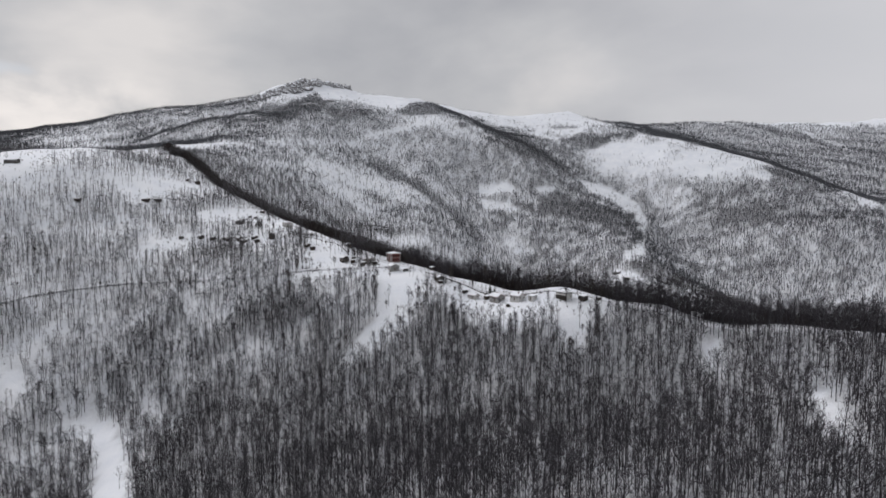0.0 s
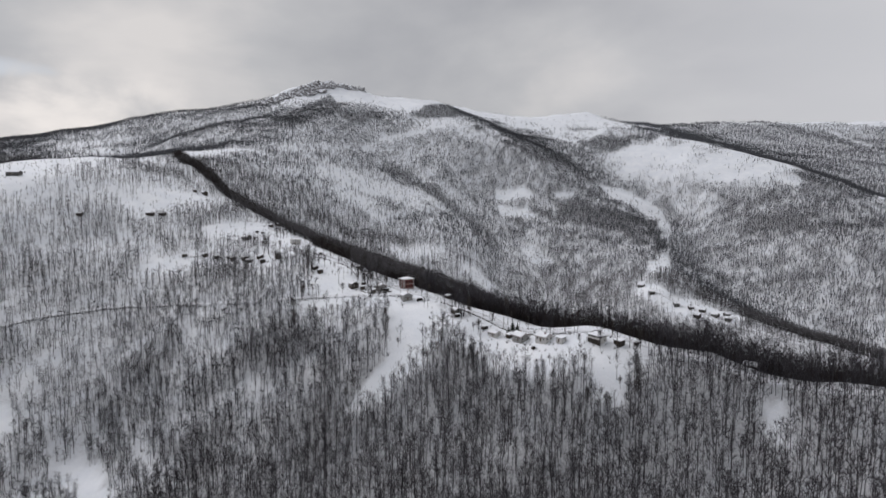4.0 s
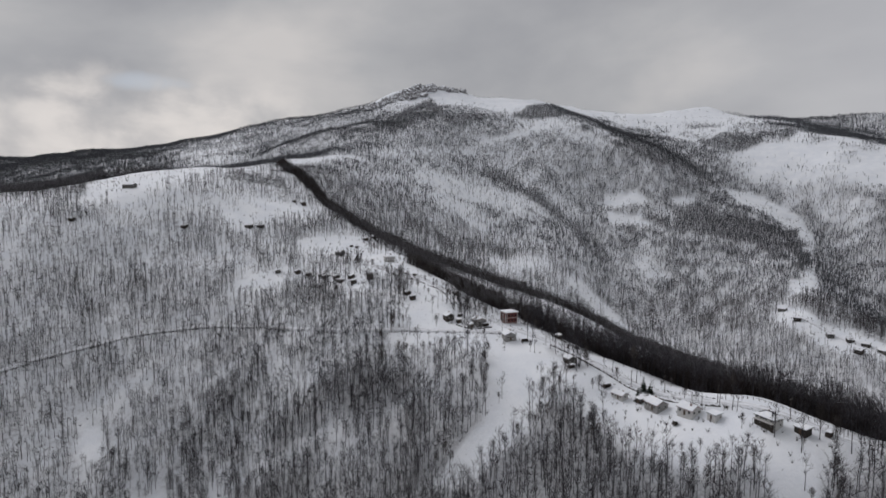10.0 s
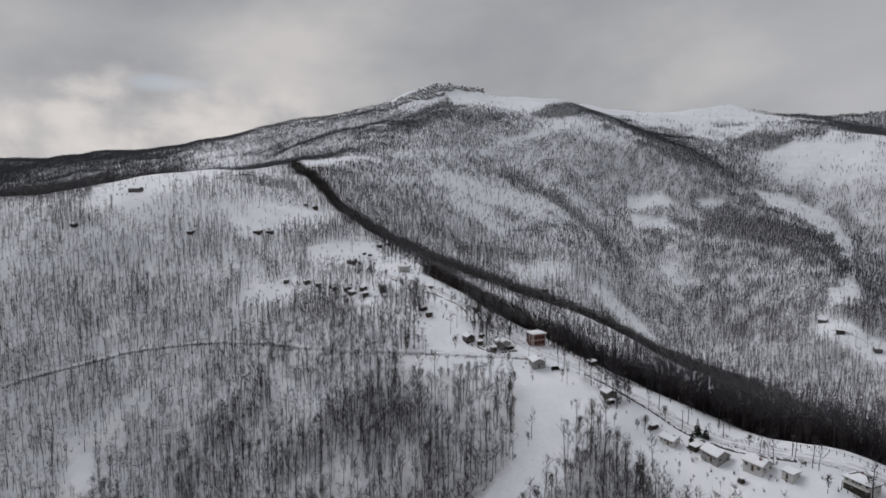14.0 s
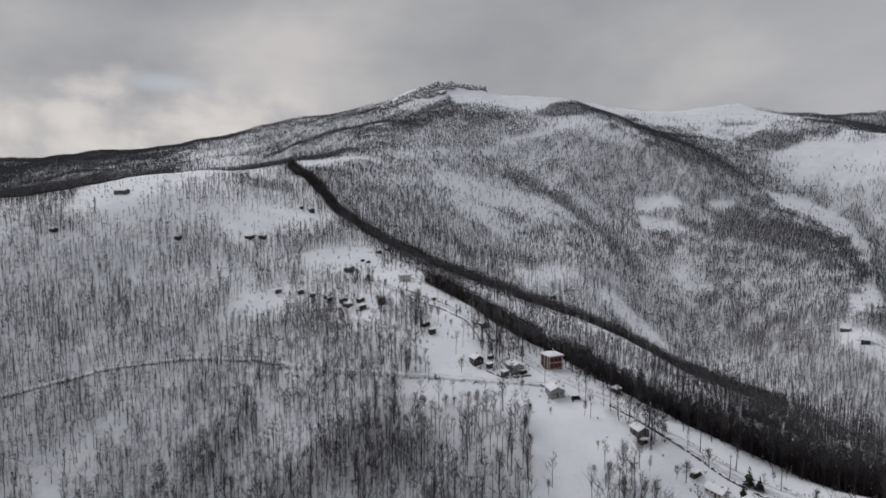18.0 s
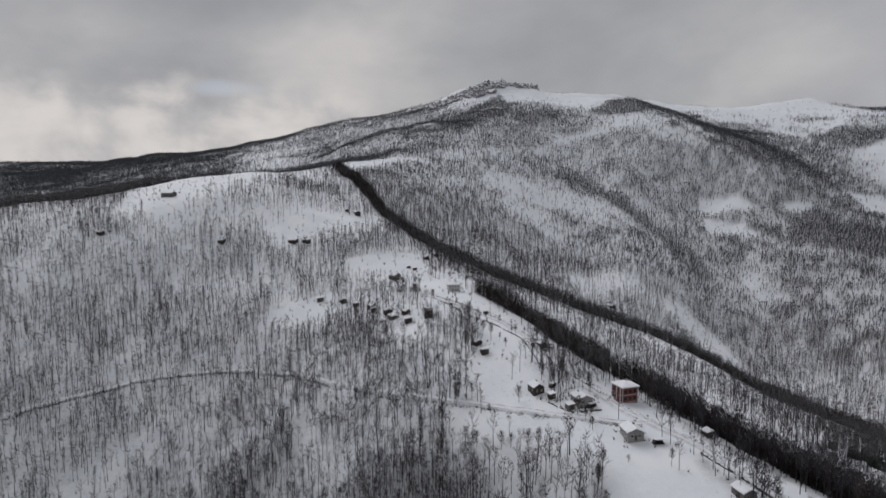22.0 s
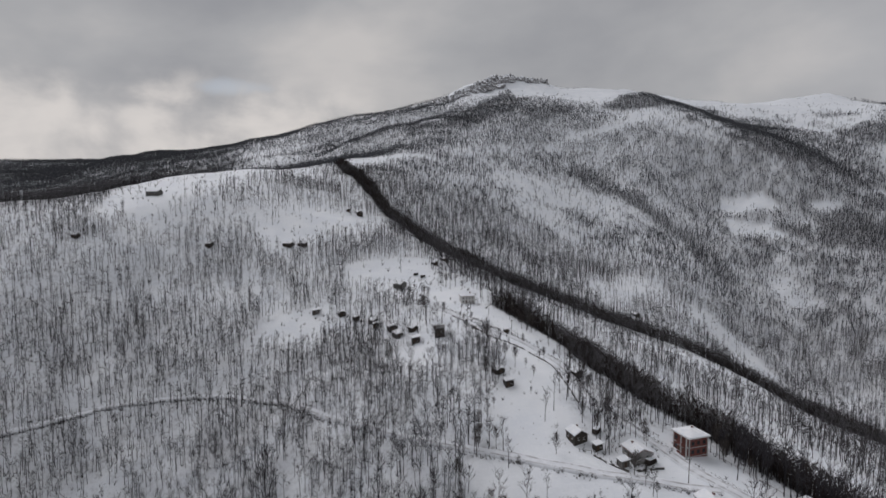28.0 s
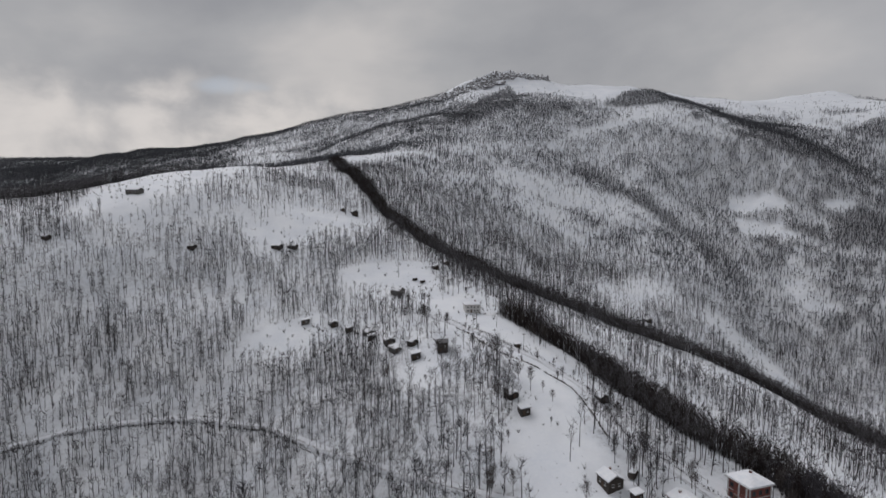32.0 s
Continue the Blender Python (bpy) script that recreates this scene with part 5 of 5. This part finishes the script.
def utility_pole(x, y, turn, tall=8.5):
    root = new("utility_pole")
    root.location, root.rotation_euler = (x, y, ground_at(x, y)), (0, 0, radians(turn))
    tagged(root, "weathered wooden utility pole beside the lane", "pole", "utility poles")
    v, f = [], []
    stick((0, 0, -1.0), (0, 0, tall), 0.15, 0.10, 8, v, f)
    part("pole", v, f, POLE, root)
    arm = part("crossarm", *box(-0.9, -0.06, tall - 0.6, 0.9, 0.06, tall - 0.46), POLE, root)
    for u in (-0.75, 0.0, 0.75):
        v, f = [], []
        stick((u, 0, tall - 0.46), (u, 0, tall - 0.24), 0.06, 0.03, 6, v, f)
        part("insulator", v, f, CONCRETE, arm)


for px, py in ((111, 217), (123, 193), (99, 227), (86, 261), (66, 321), (46, 299), (28, 340), (16, 380), (-8, 420), (-32, 446), (140, 172), (160, 148)):
    utility_pole(px, py, 25)


def fence(line, label):
    root = new("fence")
    root.location = (line[0][0], line[0][1], ground_at(*line[0]))
    tagged(root, label, "fence", "village fences")
    pts = along([(x, y, 0) for x, y in line], 2.2)
    at = [Vector((x - line[0][0], y - line[0][1], ground_at(x, y) - root.location.z)) for x, y, _ in pts]
    post = bpy.data.meshes.new("post")
    v, f = box(-0.07, -0.07, -0.5, 0.07, 0.07, 1.25)
    post.from_pydata(v, [], f)
    post.materials.append(POLE)
    for p in at:
        shared("post", post, root).location = p
    for a, b in zip(at, at[1:]):
        v, f = [], []
        stick(a + Vector((0, 0, 0.95)), b + Vector((0, 0, 0.95)), 0.05, 0.05, 4, v, f)
        part("rail", v, f, POLE, root)


fence(((24, 352), (34, 340), (44, 326)), "rough post and rail fence beside the lane")
fence(((62, 316), (70, 302), (80, 288), (92, 270)), "post and rail fence along the snowy crest")
fence(((128, 200), (140, 184), (152, 168)), "post and rail fence above the terrace of houses")
fence(((-30, 440), (-14, 426), (0, 412)), "rough fence of posts along the upper lane")
fence(((14, 316), (22, 313), (27, 322), (36, 326)), "low fence round a yard")


def woodpile(x, y, turn, length, label="dark pile of split logs with snow on it"):
    random.seed(int(x * 3 + y))
    root = new("woodpile")
    root.location, root.rotation_euler = (x, y, ground_at(x, y)), (0, 0, radians(turn))
    tagged(root, label, "woodpile", "woodpiles")
    for row in range(4):
        for k in range(int(length / 0.55) - row):
            v, f = [], []
            c = (k - (int(length / 0.55) - row) / 2) * 0.55
            stick((c, -1.0, 0.15 + row * 0.42), (c + random.uniform(-0.05, 0.05), 1.0, 0.15 + row * 0.42), 0.25, 0.22, 6, v, f)
            part("log", v, f, POLE, root)
    part("snow_cover", *slab_roof("flat", length * 0.8, 1.7, 1.55, 0.05, 0.1, 0.22, 0.1, wavy=0.14), CAP, root)


for args in ((37, 309, 40, 5.0), (57, 281, 10, 4.5), (75, 246, 30, 4.0), (-74, 540, 70, 6.0), (-80, 544, 60, 4.5), (88, 229, 30, 5.0), (104, 190, 20, 2.4), (22, 327, 60, 5.0), (148, 162, 40, 4.0)):
    woodpile(*args)


def rock_face():
    m = Mat("summit_rock", 0.9)
    stone = m.mix(m.span(m.noise(0.12, 7, 0.65), 0.35, 0.65), (0.17, 0.165, 0.165), (0.36, 0.35, 0.35))
    geo = m.t.nodes.new("ShaderNodeNewGeometry")
    sep = m.t.nodes.new("ShaderNodeSeparateXYZ")
    m.link(geo.outputs["True Normal"], sep.inputs[0])
    lie = m.node("ShaderNodeMath")
    lie.operation = "ADD"
    m.link(sep.outputs["Z"], lie.inputs[0])
    m.link(m.span(m.noise(0.3, 6), 0.3, 0.7, -0.3, 0.3), lie.inputs[1])
    m.colour(m.mix(m.span(lie.outputs[0], 0.18, 0.42), stone, (0.80, 0.82, 0.86)))
    m.bump(m.noise(0.5, 8, 0.7), 1.0, 0.8)
    return m.m


ROCK = rock_face()


def rock(x, y, wide, tall, seed):
    """A broken crag: a ball pushed out along a few planes."""
    bm = bmesh.new()
    bmesh.ops.create_icosphere(bm, subdivisions=3, radius=1.0)
    for v in bm.verts:
        p = v.co.normalized()
        flute = Vector((p.x * 2.6, p.y * 2.6, p.z * 0.7))
        k = 0.85 + 0.55 * noise.noise(flute + Vector((seed, 0, 0))) + 0.30 * noise.noise(flute * 2.5 + Vector((0, seed, 0)))
        k = round(k * 6) / 6 * 0.6 + k * 0.4
        v.co = Vector((p.x * wide * k, p.y * wide * 0.7 * k, (p.z * tall * k) if p.z > 0 else p.z * tall * 0.6))
    me = bpy.data.meshes.new("summit_rock")
    bm.to_mesh(me)
    bm.free()
    me.materials.append(ROCK)
    ob = new("summit_rock", me)
    ob.location, ob.rotation_euler = (x, y, ground_at(x, y) - tall * 0.15), (0, 0, seed * 1.7)
    return tagged(ob, "broken grey crag on the summit ridge, dusted with snow", "rock", "summit crags")


random.seed(23)
for k in range(24):
    f = k / 23
    x, y = -200 + 318 * f, 1712 + 85 * min(1, f * 1.6) + 62 * max(0, f - 0.6)
    hump = math.exp(-((f - 0.50) / 0.22) ** 2)
    rock(x + random.uniform(-5, 5), y - 14 + random.uniform(-12, 8), random.uniform(10, 17) + 11 * hump, random.uniform(9, 15) + 12 * hump * (0.4 + 0.6 * random.random()), k * 1.31)
for k in range(22):
    f = k / 21
    rock(-190 + 205 * f + random.uniform(-8, 8), 1668 + 95 * f + random.uniform(-18, 14), random.uniform(12, 21), random.uniform(8, 14), 90 + k * 1.13)
for k in range(14):
    rock(-262 + random.uniform(-26, 44), 1700 + random.uniform(-20, 20), random.uniform(6, 10), random.uniform(6, 11), 60 + k * 1.7)
for k in range(24):
    f = k / 23
    rock(-105 + 150 * f + random.uniform(-9, 9), 1520 + 100 * f + random.uniform(-14, 14), random.uniform(5, 9), random.uniform(5, 9), 130 + k * 1.9)


def low_wall(name, line, label):
    """A rough dry-stone edge beside the street, laid stone by stone."""
    random.seed(41)
    root = new(name)
    root.location = (line[0][0], line[0][1], ground_at(*line[0]))
    tagged(root, label, "wall", kind="structure")
    v, f = box(-0.5, -0.17, -0.22, 0.5, 0.17, 0.22)
    stone = bpy.data.meshes.new("stone")
    v = [(x * (0.9 if z > 0 else 1), y * (0.8 if z > 0 else 1), z) for x, y, z in v]
    stone.from_pydata(v, [], f)
    stone.materials.append(STONE)
    pts = along([(x, y, 0) for x, y in line], 1.05)
    for a, b in zip(pts, pts[1:]):
        turn = math.atan2(b[1] - a[1], b[0] - a[0])
        if random.random() < 0.22:
            continue
        for layer in range(2 if random.random() < 0.6 else 1):
            o = shared("stone", stone, root)
            k = random.uniform(0.85, 1.15)
            o.matrix_basis = Matrix.Translation((a[0] - line[0][0] + random.uniform(-0.1, 0.1), a[1] - line[0][1], ground_at(a[0], a[1]) - root.location.z + 0.10 + layer * 0.36)) @ Matrix.Rotation(turn + random.uniform(-0.1, 0.1), 4, "Z") @ Matrix.Diagonal((k, 1, random.uniform(0.8, 1.1), 1))


low_wall("wall_street", ((71, 276), (85, 250), (98, 226), (110, 206), (125, 187)), "low dark dry-stone edge along the village street")
low_wall("wall_lane", ((-43, 449), (-29, 429), (-16, 412), (-1, 400), (10, 384), (15, 363), (18, 347)), "low dark dry-stone edge along the climbing lane")
low_wall("wall_yard", ((19, 313), (29, 304), (41, 306)), "low dry-stone yard wall half buried in snow")
rng_yard = np.random.default_rng(91)
yard = [(x + rng_yard.normal(0, 5.5), y + rng_yard.normal(0, 5.5)) for x, y in HOUSE_SPOTS if -200 < x < 215 and 100 < y < 640 for _ in range(16)]
plant("yard_brush", "dark garden brush round the village buildings", SHRUB_KINDS, np.array([p[0] for p in yard]), np.array([p[1] for p in yard]), rng_yard.uniform(0.4, 0.95, len(yard)), BELT, rng_yard)
wood("field_tufts", "dead grass tufts and sprigs standing out of the field snow", (-150, 110, 190, 600), 4.2, SHRUB_KINDS, BELT, 92, lambda x, y, z: y > 0,
     chance=lambda x, y, z: open_field(x, y, VILLAGE_FIELDS + UPPER_FIELDS[:6]) * smooth(0.45, 0.75, ripple(x, y, 17, 93)) * 0.8, small=0.10, large=0.34)
